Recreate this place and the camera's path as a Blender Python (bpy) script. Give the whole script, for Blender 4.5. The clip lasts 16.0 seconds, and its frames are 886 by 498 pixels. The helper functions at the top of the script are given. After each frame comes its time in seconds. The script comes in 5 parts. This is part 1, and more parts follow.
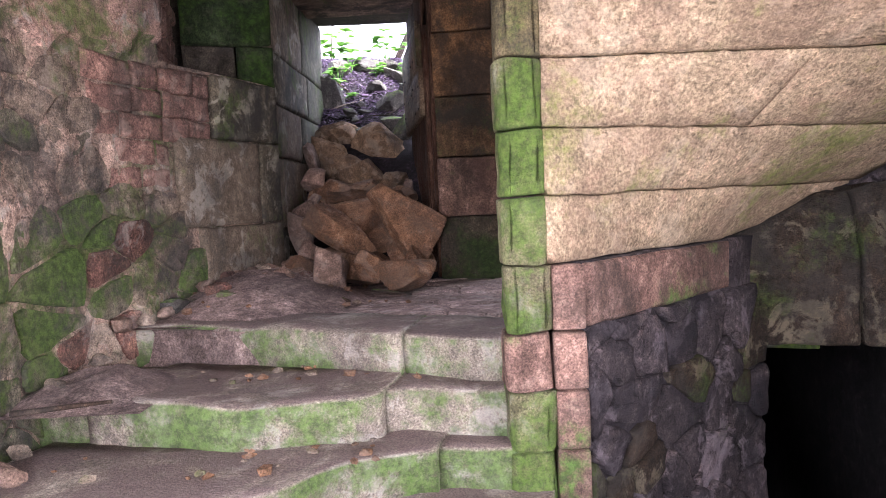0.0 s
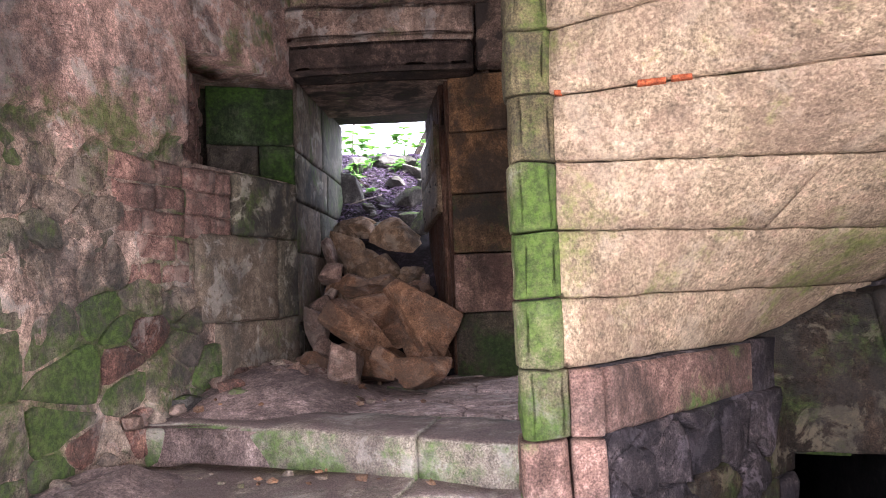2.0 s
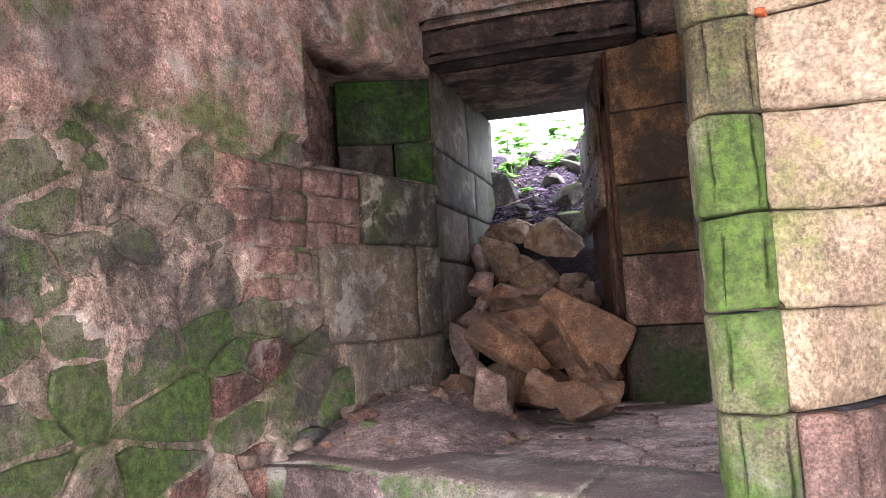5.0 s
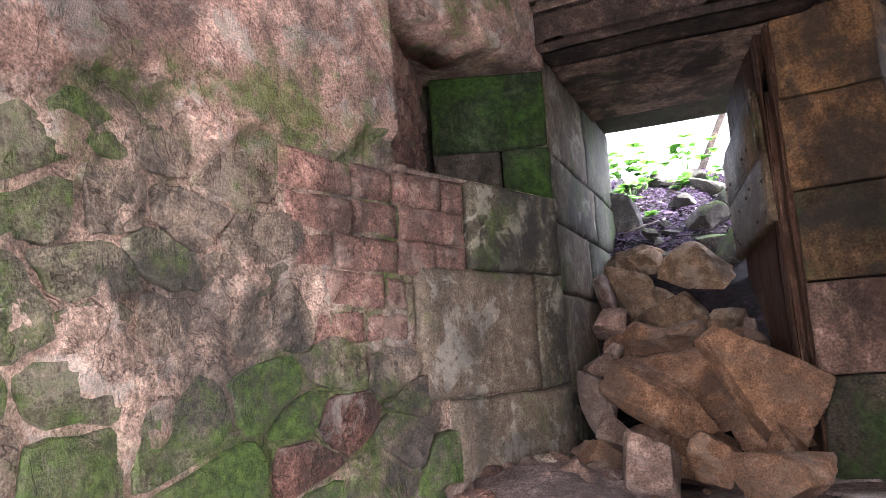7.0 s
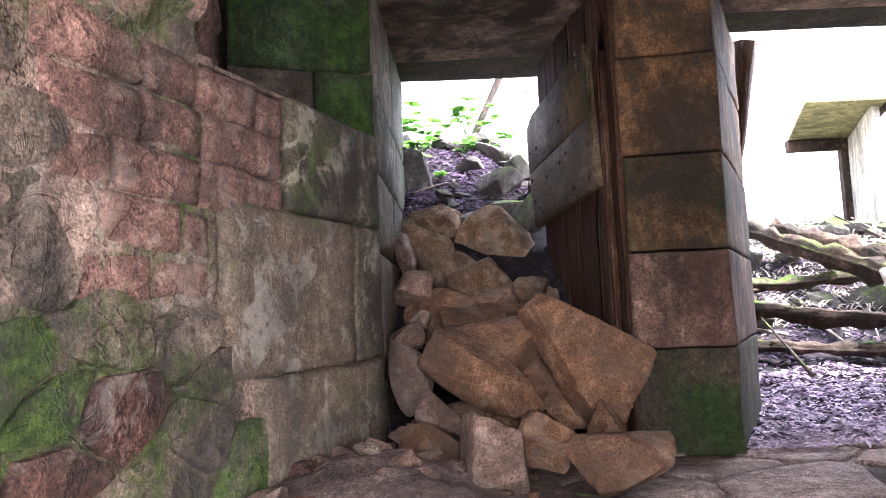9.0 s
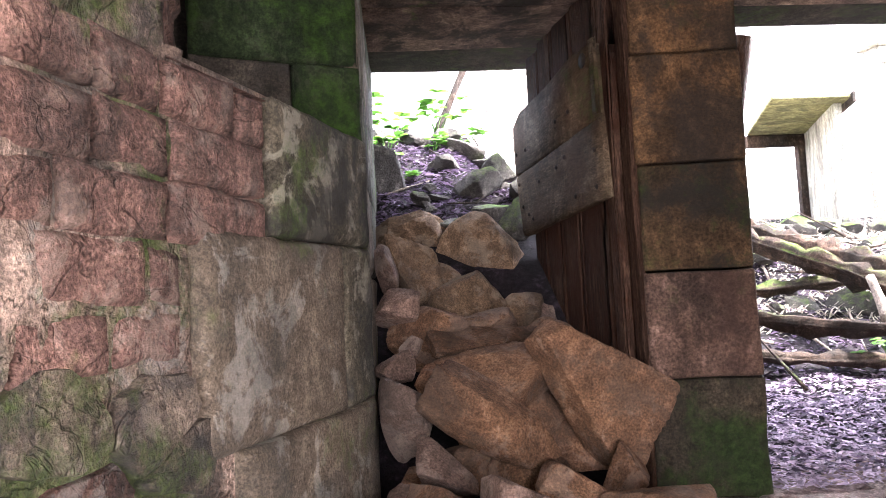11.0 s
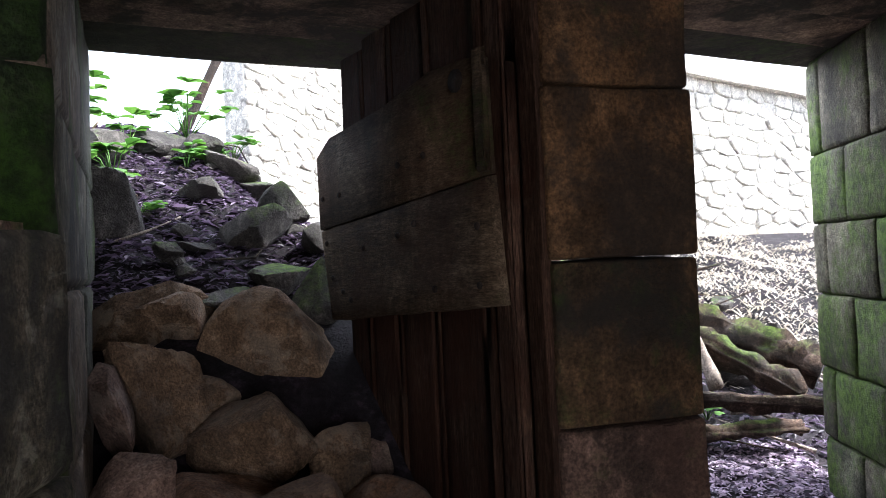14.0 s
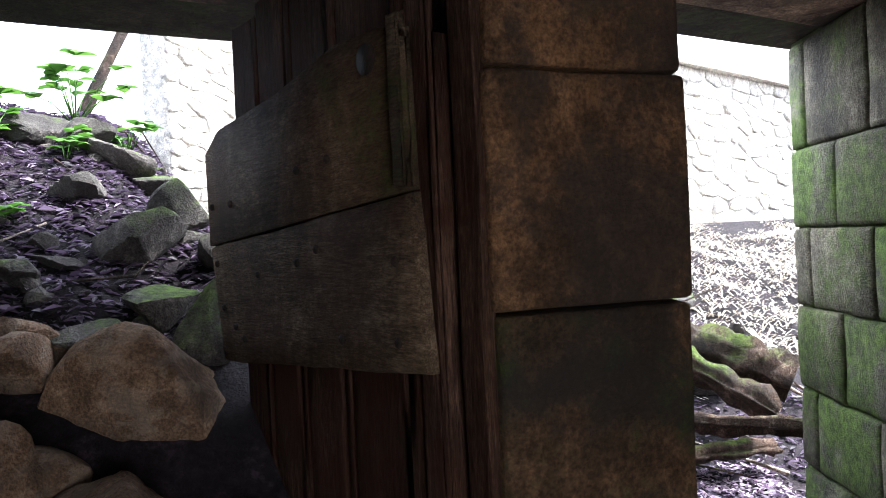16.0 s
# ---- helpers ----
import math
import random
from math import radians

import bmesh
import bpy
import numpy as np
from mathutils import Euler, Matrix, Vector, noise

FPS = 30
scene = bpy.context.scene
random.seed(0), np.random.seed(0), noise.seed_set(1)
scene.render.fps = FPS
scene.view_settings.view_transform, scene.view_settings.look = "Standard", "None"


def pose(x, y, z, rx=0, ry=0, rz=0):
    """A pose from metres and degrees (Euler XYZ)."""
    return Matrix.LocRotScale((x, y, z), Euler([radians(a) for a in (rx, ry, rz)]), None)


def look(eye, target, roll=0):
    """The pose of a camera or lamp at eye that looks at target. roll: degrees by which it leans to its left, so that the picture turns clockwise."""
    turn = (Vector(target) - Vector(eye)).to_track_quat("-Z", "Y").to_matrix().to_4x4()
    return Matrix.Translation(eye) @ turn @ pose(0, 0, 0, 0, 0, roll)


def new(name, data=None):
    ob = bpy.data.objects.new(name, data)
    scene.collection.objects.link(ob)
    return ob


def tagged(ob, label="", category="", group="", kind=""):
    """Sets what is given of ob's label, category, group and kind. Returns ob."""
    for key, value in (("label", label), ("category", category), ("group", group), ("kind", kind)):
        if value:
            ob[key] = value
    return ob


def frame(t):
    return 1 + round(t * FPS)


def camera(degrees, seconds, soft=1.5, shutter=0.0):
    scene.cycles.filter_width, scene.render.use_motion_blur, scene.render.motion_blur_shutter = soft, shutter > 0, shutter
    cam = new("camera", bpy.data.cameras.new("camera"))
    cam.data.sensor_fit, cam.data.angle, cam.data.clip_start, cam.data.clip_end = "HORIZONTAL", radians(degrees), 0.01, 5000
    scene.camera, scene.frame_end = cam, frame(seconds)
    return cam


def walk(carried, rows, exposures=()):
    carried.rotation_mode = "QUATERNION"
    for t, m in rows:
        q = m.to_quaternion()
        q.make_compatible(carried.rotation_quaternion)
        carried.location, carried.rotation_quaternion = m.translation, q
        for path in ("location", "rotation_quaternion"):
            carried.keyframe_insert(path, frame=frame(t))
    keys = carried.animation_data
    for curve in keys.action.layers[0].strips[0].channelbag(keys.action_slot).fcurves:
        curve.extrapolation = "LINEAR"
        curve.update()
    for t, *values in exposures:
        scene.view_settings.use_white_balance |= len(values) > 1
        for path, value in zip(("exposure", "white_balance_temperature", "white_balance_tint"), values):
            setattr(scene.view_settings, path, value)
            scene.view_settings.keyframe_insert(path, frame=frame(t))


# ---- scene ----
cam = camera(62.9, 16.0, soft=0.9)
METRES, EYE, TILT, LEAN, TURN = 5.0, 1.5, 0.0, 0.0, 0.0
ROWS = [
    (0.0, 0.0, 0.0, 0.0, -0.19, -4.0, 2.76),
    (0.5, -0.0007, 0.0009, 0.0037, 0.87, -1.44, 2.29),
    (1.0, 0.0007, 0.0018, 0.0055, 1.19, 0.49, 2.04),
    (1.5, 0.0007, 0.0021, 0.0083, 1.24, 1.9, 2.22),
    (2.0, 0.0015, 0.0026, 0.0094, 1.18, 3.11, 2.29),
    (2.5, 0.0046, 0.0043, 0.009, 0.71, 3.6, 2.38),
    (3.0, 0.0076, 0.0096, 0.0095, 0.61, 3.48, 2.59),
    (3.5, 0.0136, 0.0201, 0.0107, 3.79, 4.08, 4.17),
    (4.0, 0.0125, 0.0432, 0.0086, 8.75, 4.79, 4.04),
    (4.5, 0.0107, 0.0922, 0.005, 11.75, 5.78, 3.54),
    (5.0, 0.0064, 0.1456, 0.0106, 14.69, 4.59, 3.67),
    (7.5, -0.094, 0.3357, 0.0088, 21.98, 9.35, 3.96),
    (8.0, -0.1157, 0.3637, 0.0123, 15.1, 5.68, 1.21),
    (8.5, -0.1466, 0.3885, 0.0109, 4.26, 5.08, 2.2),
    (11.0, -0.2125, 0.4884, 0.049, -4.86, 3.63, 2.97),
    (11.5, -0.2249, 0.5219, 0.0578, -6.47, 3.18, 3.55),
    (12.0, -0.2458, 0.5735, 0.0859, -18.05, 3.18, 4.27),
    (12.5, -0.2458, 0.6024, 0.0989, -23.66, 2.44, 2.55),
    (13.0, -0.238, 0.6604, 0.1107, -25.84, 2.08, 2.69),
    (13.5, -0.2244, 0.6924, 0.1358, -25.08, 0.82, 2.18),
    (14.0, -0.209, 0.7426, 0.1464, -25.25, 1.2, 2.75),
    (14.5, -0.198, 0.7963, 0.1711, -28.2, 2.43, 4.88),
    (15.0, -0.1854, 0.8171, 0.1806, -28.65, 2.31, 5.21),
    (15.5, -0.1599, 0.8236, 0.1785, -28.08, 2.08, 3.97),
    (16.0, -0.1449, 0.8303, 0.1731, -28.88, -0.64, 2.8),
]
EXPOSURES = [(0.0, 3.75, 6000, 22), (3.0, 3.8, 6000, 20), (4.0, 3.85, 6000, 19), (7.4, 4.25, 6000, 17), (8.7, 4.2, 6000, 18), (11.0, 4.3, 6200, 18), (11.5, 4.3, 6200, 18), (12.0, 4.1, 6200, 16), (12.5, 3.45, 6100, 14), (13.0, 2.95, 6000, 13), (14.0, 2.6, 5900, 12), (15.0, 2.7, 5900, 12), (16.0, 2.95, 5900, 12)]
walk(cam, [(t, pose(0, 0, EYE, TILT, LEAN, TURN) @ pose(METRES * x, METRES * y, METRES * z, 90 + pitch, roll, yaw)) for t, x, y, z, yaw, pitch, roll in ROWS], EXPOSURES)

# exterior and interior light
world = bpy.data.worlds.new("sky")
scene.world = world
world.use_nodes = True
wn = world.node_tree.nodes
sky = wn.new("ShaderNodeTexSky")
sky.sky_type = "NISHITA"
sky.sun_disc = False
sky.sun_elevation = radians(50)
sky.sun_rotation = radians(106)
haze = wn.new("ShaderNodeHueSaturation")  # thin overcast
haze.inputs["Saturation"].default_value = 0.3
world.node_tree.links.new(sky.outputs["Color"], haze.inputs["Color"])
world.node_tree.links.new(haze.outputs["Color"], wn["Background"].inputs["Color"])
wn["Background"].inputs["Strength"].default_value = 0.15

sun = new("sun", bpy.data.lights.new("sun", "SUN"))
sun.data.energy, sun.data.angle, sun.data.color = 3.0, radians(10), (1.0, 0.96, 0.90)
sun.matrix_basis = look((8, 4.7, 9.95), (0, 7.0, 0))

# daylight that enters through the wide archway at the back of the stair hall
door_light = new("archway_daylight", bpy.data.lights.new("archway_daylight", "AREA"))
door_light.data.shape, door_light.data.size, door_light.data.size_y = "RECTANGLE", 2.4, 2.6
door_light.data.energy, door_light.data.color = 14.0, (1.0, 0.94, 0.93)
door_light.matrix_basis = look((-0.35, -2.45, 2.1), (-0.2, 4.0, 1.7))

# and through the side doorway of the hall, behind the start of the walk
side_light = new("side_doorway_daylight", bpy.data.lights.new("side_doorway_daylight", "AREA"))
side_light.data.shape, side_light.data.size, side_light.data.size_y = "RECTANGLE", 1.4, 2.2
side_light.data.energy, side_light.data.color = 7.5, (1.0, 0.95, 0.91)
side_light.matrix_basis = look((-1.62, 0.75, 1.35), (0.6, 2.9, 1.55))

# and through an unseen doorway opposite, in the right-hand wall behind the start
# this lamp and its doorway are added to brighten the left wall
east_light = new("east_added_daylight", bpy.data.lights.new("east_added_daylight", "AREA"))
east_light.data.shape, east_light.data.size, east_light.data.size_y = "RECTANGLE", 1.3, 2.1
east_light.data.energy, east_light.data.color = 11.5, (1.0, 0.95, 0.92)
east_light.matrix_basis = look((2.2, 0.1, 1.5), (-1.7, 3.4, 1.9))

# skylight falling through the heads of the open and the blocked doorway
yard_light = new("open_doorway_skylight", bpy.data.lights.new("open_doorway_skylight", "AREA"))
yard_light.data.shape, yard_light.data.size, yard_light.data.size_y = "RECTANGLE", 1.2, 0.5
yard_light.data.energy, yard_light.data.color = 7.0, (0.97, 0.97, 1.0)
yard_light.matrix_basis = look((1.8, 6.85, 3.45), (1.0, 5.2, 0.9))
bank_light = new("blocked_doorway_skylight", bpy.data.lights.new("blocked_doorway_skylight", "AREA"))
bank_light.data.shape, bank_light.data.size, bank_light.data.size_y = "RECTANGLE", 0.8, 0.4
bank_light.data.energy, bank_light.data.color = 1.5, (0.97, 0.97, 1.0)
bank_light.matrix_basis = look((-0.6, 7.3, 3.5), (-0.6, 5.6, 1.5))


# ---------------------------------------------------------------- materials
def node(nt, kind, **put):
    n = nt.nodes.new(kind)
    for key, val in put.items():
        n.inputs[key].default_value = val
    return n


def noise_tex(nt, vec, scale, detail=6.0, rough=0.6, distort=0.0):
    n = node(nt, "ShaderNodeTexNoise", Scale=scale, Detail=detail, Roughness=rough, Distortion=distort)
    nt.links.new(vec, n.inputs["Vector"])
    return n.outputs["Fac"]


def remap(nt, fac, a, b, lo=0.0, hi=1.0):
    n = nt.nodes.new("ShaderNodeMapRange")
    n.interpolation_type = "SMOOTHSTEP"
    for key, val in (("From Min", a), ("From Max", b), ("To Min", lo), ("To Max", hi)):
        n.inputs[key].default_value = val
    nt.links.new(fac, n.inputs["Value"])
    return n.outputs["Result"]


def blend(nt, fac, a, b, mode="MIX"):
    n = nt.nodes.new("ShaderNodeMix")
    n.data_type, n.blend_type = "RGBA", mode
    for slot, val in ((0, fac), (6, a), (7, b)):
        if isinstance(val, bpy.types.NodeSocket):
            nt.links.new(val, n.inputs[slot])
        elif slot == 0:
            n.inputs[0].default_value = val
        else:
            n.inputs[slot].default_value = (*val, 1)
    return n.outputs[2]


def maths(nt, op, a, b):
    n = nt.nodes.new("ShaderNodeMath")
    n.operation = op
    for i, val in enumerate((a, b)):
        if isinstance(val, bpy.types.NodeSocket):
            nt.links.new(val, n.inputs[i])
        else:
            n.inputs[i].default_value = val
    return n.outputs[0]


def surface(name, c0, c1, c2=None, size=1.0, vary=0.25, moss=0.0, moss_a=(0.05, 0.11, 0.02), moss_b=(0.13, 0.20, 0.045), side_moss=False,
            stain=0.0, stain_col=(0.03, 0.028, 0.025), pale=0.0, pale_col=(0.5, 0.47, 0.42), bump=0.6, grain=120.0, rough=0.9, stretch=(1, 1, 1), spec=0.25, pit=0.25, top_moss=False, weather=0.5, crack=0.0, dust=None, grit=1.0):
    """Weathered mineral or wood surface: mottling, grain, stains, moss and fine relief."""
    m = bpy.data.materials.new(name)
    m.use_nodes = True
    nt = m.node_tree
    bsdf = nt.nodes["Principled BSDF"]
    geo = nt.nodes.new("ShaderNodeNewGeometry")
    info = nt.nodes.new("ShaderNodeObjectInfo")
    mp = nt.nodes.new("ShaderNodeMapping")
    mp.inputs["Scale"].default_value = stretch
    nt.links.new(geo.outputs["Position"], mp.inputs["Vector"])
    off = nt.nodes.new("ShaderNodeVectorMath")
    off.operation = "ADD"
    nt.links.new(mp.outputs[0], off.inputs[0])
    sc = nt.nodes.new("ShaderNodeVectorMath")
    sc.operation = "SCALE"
    sc.inputs[0].default_value = (3.1, 5.7, 2.3)
    nt.links.new(info.outputs["Random"], sc.inputs["Scale"])
    nt.links.new(sc.outputs[0], off.inputs[1])
    p, world_p = off.outputs[0], geo.outputs["Position"]
    big = noise_tex(nt, p, 3.0 / size, 7.0, 0.62, 0.4)
    mid = noise_tex(nt, p, 14.0 / size, 6.0, 0.7)
    fine = noise_tex(nt, p, grain, 4.0, 0.7)
    col = blend(nt, remap(nt, big, 0.32, 0.68), c0, c1)
    if c2:
        col = blend(nt, remap(nt, mid, 0.5, 0.72), col, c2)
    val = maths(nt, "ADD", maths(nt, "MULTIPLY", info.outputs["Random"], vary), 1 - vary / 2)
    val = maths(nt, "MULTIPLY", val, remap(nt, fine, 0.30, 0.70, 0.52, 1.42))
    val = maths(nt, "MULTIPLY", val, remap(nt, mid, 0.3, 0.7, 0.66, 1.3))
    pits = remap(nt, noise_tex(nt, p, 34.0 / size, 3.0, 0.55), 0.62, 0.72, 1.0, 1 - pit)
    val = maths(nt, "MULTIPLY", val, pits)
    val = maths(nt, "MULTIPLY", val, remap(nt, noise_tex(nt, world_p, 42.0, 8.0, 0.8), 0.36, 0.64, 1 - 0.3 * grit, 1 + 0.28 * grit))
    specks = remap(nt, noise_tex(nt, world_p, 58.0, 5.0, 0.75), 0.60, 0.68, 1.0, 1 - 0.5 * grit)
    val = maths(nt, "MULTIPLY", val, specks)
    fissure = None
    if crack:
        ridge = maths(nt, "ABSOLUTE", maths(nt, "SUBTRACT", noise_tex(nt, p, 5.0 / size, 5.0, 0.55, 0.6), 0.5), 0.0)
        fissure = remap(nt, ridge, 0.0, 0.014, 1 - crack, 1.0)
        val = maths(nt, "MULTIPLY", val, fissure)
    hsv = nt.nodes.new("ShaderNodeHueSaturation")
    nt.links.new(col, hsv.inputs["Color"])
    nt.links.new(val, hsv.inputs["Value"])
    col = hsv.outputs[0]
    if weather:
        drip = nt.nodes.new("ShaderNodeMapping")
        drip.inputs["Scale"].default_value = (1, 1, 0.35)
        nt.links.new(world_p, drip.inputs["Vector"])
        f = remap(nt, noise_tex(nt, drip.outputs[0], 3.2, 9.0, 0.72, 0.8), 0.36, 0.66, 1 - weather, 1 + weather * 0.45)
        w2 = nt.nodes.new("ShaderNodeHueSaturation")
        nt.links.new(col, w2.inputs["Color"])
        nt.links.new(f, w2.inputs["Value"])
        col = w2.outputs[0]
    if pale:
        f = remap(nt, maths(nt, "ADD", noise_tex(nt, world_p, 4.5, 8.0, 0.7, 0.6), maths(nt, "MULTIPLY", mid, 0.25)), 0.65, 0.73)
        col = blend(nt, maths(nt, "MULTIPLY", f, pale), col, pale_col)
    if stain:
        f = remap(nt, maths(nt, "ADD", noise_tex(nt, world_p, 2.6, 8.0, 0.68, 0.5), maths(nt, "MULTIPLY", mid, 0.3)), 0.61, 0.74)
        col = blend(nt, maths(nt, "MULTIPLY", f, stain), col, stain_col)
    if moss:
        f = maths(nt, "ADD", noise_tex(nt, world_p, 1.9, 7.0, 0.65, 0.3), maths(nt, "MULTIPLY", mid, 0.35))
        edge = 0.955 - 0.55 * moss
        f = maths(nt, "ADD", f, maths(nt, "MULTIPLY", maths(nt, "SUBTRACT", noise_tex(nt, world_p, 21.0, 7.0, 0.72), 0.5), 0.30))
        f = remap(nt, f, edge - 0.05, edge + 0.13)
        if side_moss:
            sep = nt.nodes.new("ShaderNodeSeparateXYZ")
            nt.links.new(geo.outputs["Normal"], sep.inputs[0])
            f = maths(nt, "MULTIPLY", f, remap(nt, sep.outputs["Z"], 0.85, 0.45))
        if top_moss:
            sep = nt.nodes.new("ShaderNodeSeparateXYZ")
            nt.links.new(geo.outputs["Normal"], sep.inputs[0])
            f = maths(nt, "MULTIPLY", f, remap(nt, sep.outputs["Z"], 0.25, 0.75))
        deep = tuple(a * k for a, k in zip(moss_a, (0.55, 0.62, 0.4)))
        lush = tuple(b * k for b, k in zip(moss_b, (0.92, 1.08, 0.62)))
        mcol = blend(nt, remap(nt, noise_tex(nt, world_p, 26.0, 8.0, 0.78), 0.36, 0.66), deep, lush)
        col = blend(nt, maths(nt, "MULTIPLY", f, 0.84), col, mcol)
    if dust:
        sep = nt.nodes.new("ShaderNodeSeparateXYZ")
        nt.links.new(geo.outputs["Normal"], sep.inputs[0])
        f = maths(nt, "ADD", maths(nt, "MULTIPLY", noise_tex(nt, world_p, 3.4, 7.0, 0.65, 0.5), 0.9), maths(nt, "MULTIPLY", mid, 0.25))
        f = maths(nt, "MULTIPLY", remap(nt, f, 0.42, 0.60), remap(nt, sep.outputs["Z"], 0.70, 0.93))
        soil = blend(nt, remap(nt, fine, 0.3, 0.7), tuple(c * 0.6 for c in dust), tuple(c * 1.35 for c in dust))
        col = blend(nt, maths(nt, "MULTIPLY", f, 0.92), col, soil)
    nt.links.new(col, bsdf.inputs["Base Color"])
    bsdf.inputs["Roughness"].default_value = rough
    bsdf.inputs["Specular IOR Level"].default_value = spec
    h = maths(nt, "ADD", maths(nt, "MULTIPLY", mid, 0.8), maths(nt, "ADD", maths(nt, "MULTIPLY", fine, 0.45), maths(nt, "MULTIPLY", pits, 0.35)))
    if fissure:
        h = maths(nt, "ADD", h, maths(nt, "MULTIPLY", fissure, 0.5))
    b = node(nt, "ShaderNodeBump", Strength=bump, Distance=0.03)
    nt.links.new(h, b.inputs["Height"])
    nt.links.new(b.outputs[0], bsdf.inputs["Normal"])
    return m


M_PLASTER = surface("plaster_mortar", (0.62, 0.40, 0.315), (0.36, 0.225, 0.18), (0.68, 0.49, 0.40), size=1.3, vary=0.0, moss=0.44,
                    moss_a=(0.06, 0.09, 0.03), moss_b=(0.13, 0.165, 0.06), stain=0.6, stain_col=(0.05, 0.046, 0.043), pale=0.5, bump=1.0, weather=0.32, crack=0.35)
M_MORTAR = surface("pale_lime_mortar", (0.58, 0.41, 0.32), (0.38, 0.265, 0.205), (0.66, 0.50, 0.40), vary=0.0, moss=0.50, moss_a=(0.06, 0.085, 0.032),
                   moss_b=(0.12, 0.15, 0.06), stain=0.75, stain_col=(0.045, 0.042, 0.038), pale=0.4, bump=1.0, weather=0.5, crack=0.5)
M_RUBBLE = surface("rubble_stone", (0.35, 0.265, 0.20), (0.22, 0.17, 0.13), (0.42, 0.33, 0.255), vary=0.35, moss=0.44, moss_a=(0.06, 0.085, 0.032),
                   moss_b=(0.12, 0.15, 0.06), stain=0.75, stain_col=(0.04, 0.038, 0.036), pale=0.35, pale_col=(0.44, 0.36, 0.29), bump=1.0, weather=0.5, crack=0.45)
M_RUBBLEMOSS = surface("mossy_rubble_stone", (0.27, 0.225, 0.165), (0.17, 0.148, 0.108), (0.35, 0.285, 0.21), vary=0.35, moss=0.64, moss_a=(0.05, 0.08, 0.026),
                       moss_b=(0.11, 0.155, 0.05), stain=0.75, stain_col=(0.035, 0.035, 0.033), pale=0.35, pale_col=(0.40, 0.34, 0.27), bump=1.0, weather=0.5, crack=0.4)
M_REDSTONE = surface("red_stone", (0.27, 0.135, 0.10), (0.16, 0.085, 0.068), (0.40, 0.21, 0.145), vary=0.45, moss=0.1, stain=0.6, pale=0.3, bump=1.0, crack=0.5)
M_BRICK = surface("old_red_block", (0.34, 0.19, 0.148), (0.22, 0.125, 0.10), (0.43, 0.26, 0.20), vary=0.4, moss=0.28, stain=0.6, pale=0.45, pale_col=(0.42, 0.32, 0.26), bump=1.0, weather=0.35, crack=0.4)
M_ASHLAR = surface("grey_ashlar", (0.20, 0.152, 0.108), (0.14, 0.108, 0.078), (0.235, 0.182, 0.13), vary=0.25, moss=0.40, moss_a=(0.055, 0.07, 0.03),
                   moss_b=(0.10, 0.12, 0.05), stain=0.5, stain_col=(0.045, 0.042, 0.037), pale=0.3, bump=0.5, weather=0.25, crack=0.15, grit=0.6)
M_ASHLARDAMP = surface("streaked_damp_ashlar", (0.15, 0.125, 0.085), (0.085, 0.072, 0.05), (0.20, 0.17, 0.12), vary=0.2, moss=0.34, moss_a=(0.045, 0.065, 0.022),
                       moss_b=(0.09, 0.115, 0.04), stain=0.8, stain_col=(0.03, 0.028, 0.025), pale=0.55, pale_col=(0.36, 0.33, 0.26), bump=0.6, weather=0.5)
M_DARKASHLAR = surface("dark_mossy_ashlar", (0.075, 0.06, 0.045), (0.045, 0.038, 0.03), (0.10, 0.08, 0.06), vary=0.3, moss=0.45, moss_a=(0.03, 0.045, 0.012), moss_b=(0.06, 0.08, 0.025), stain=0.6, bump=0.8)
# algae green, coloured darker to match the shade inside the niche
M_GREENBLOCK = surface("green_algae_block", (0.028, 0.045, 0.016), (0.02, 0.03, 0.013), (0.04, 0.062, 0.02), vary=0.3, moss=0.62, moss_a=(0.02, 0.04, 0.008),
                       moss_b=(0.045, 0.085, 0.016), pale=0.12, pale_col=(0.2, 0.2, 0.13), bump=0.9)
M_PILLAR = surface("brown_pillar_stone", (0.235, 0.125, 0.055), (0.10, 0.058, 0.03), (0.28, 0.155, 0.07), vary=0.3, moss=0.30, moss_a=(0.022, 0.034, 0.012),
                   moss_b=(0.05, 0.068, 0.02), stain=0.75, stain_col=(0.028, 0.022, 0.018), bump=0.7, grain=90, grit=0.6)
M_PILLARDARK = surface("algae_dark_pillar_stone", (0.115, 0.066, 0.033), (0.045, 0.031, 0.018), (0.155, 0.088, 0.045), vary=0.3, moss=0.42, moss_a=(0.018, 0.026, 0.01),
                       moss_b=(0.045, 0.062, 0.02), stain=0.9, stain_col=(0.02, 0.017, 0.014), bump=0.6, grain=90, grit=0.6)
M_REVEAL = surface("grey_green_reveal_stone", (0.095, 0.092, 0.068), (0.06, 0.06, 0.045), (0.13, 0.122, 0.09), vary=0.3, moss=0.40, moss_a=(0.03, 0.045, 0.016),
                   moss_b=(0.06, 0.085, 0.03), stain=0.7, bump=0.7, weather=0.35)
M_PILLARPINK = surface("pinkish_pillar_stone", (0.20, 0.118, 0.085), (0.105, 0.066, 0.050), (0.26, 0.165, 0.125), vary=0.2, moss=0.34, moss_a=(0.022, 0.034, 0.012),
                       moss_b=(0.05, 0.068, 0.02), stain=0.6, stain_col=(0.05, 0.026, 0.02), bump=0.7, grain=90, crack=0.2, grit=0.6)
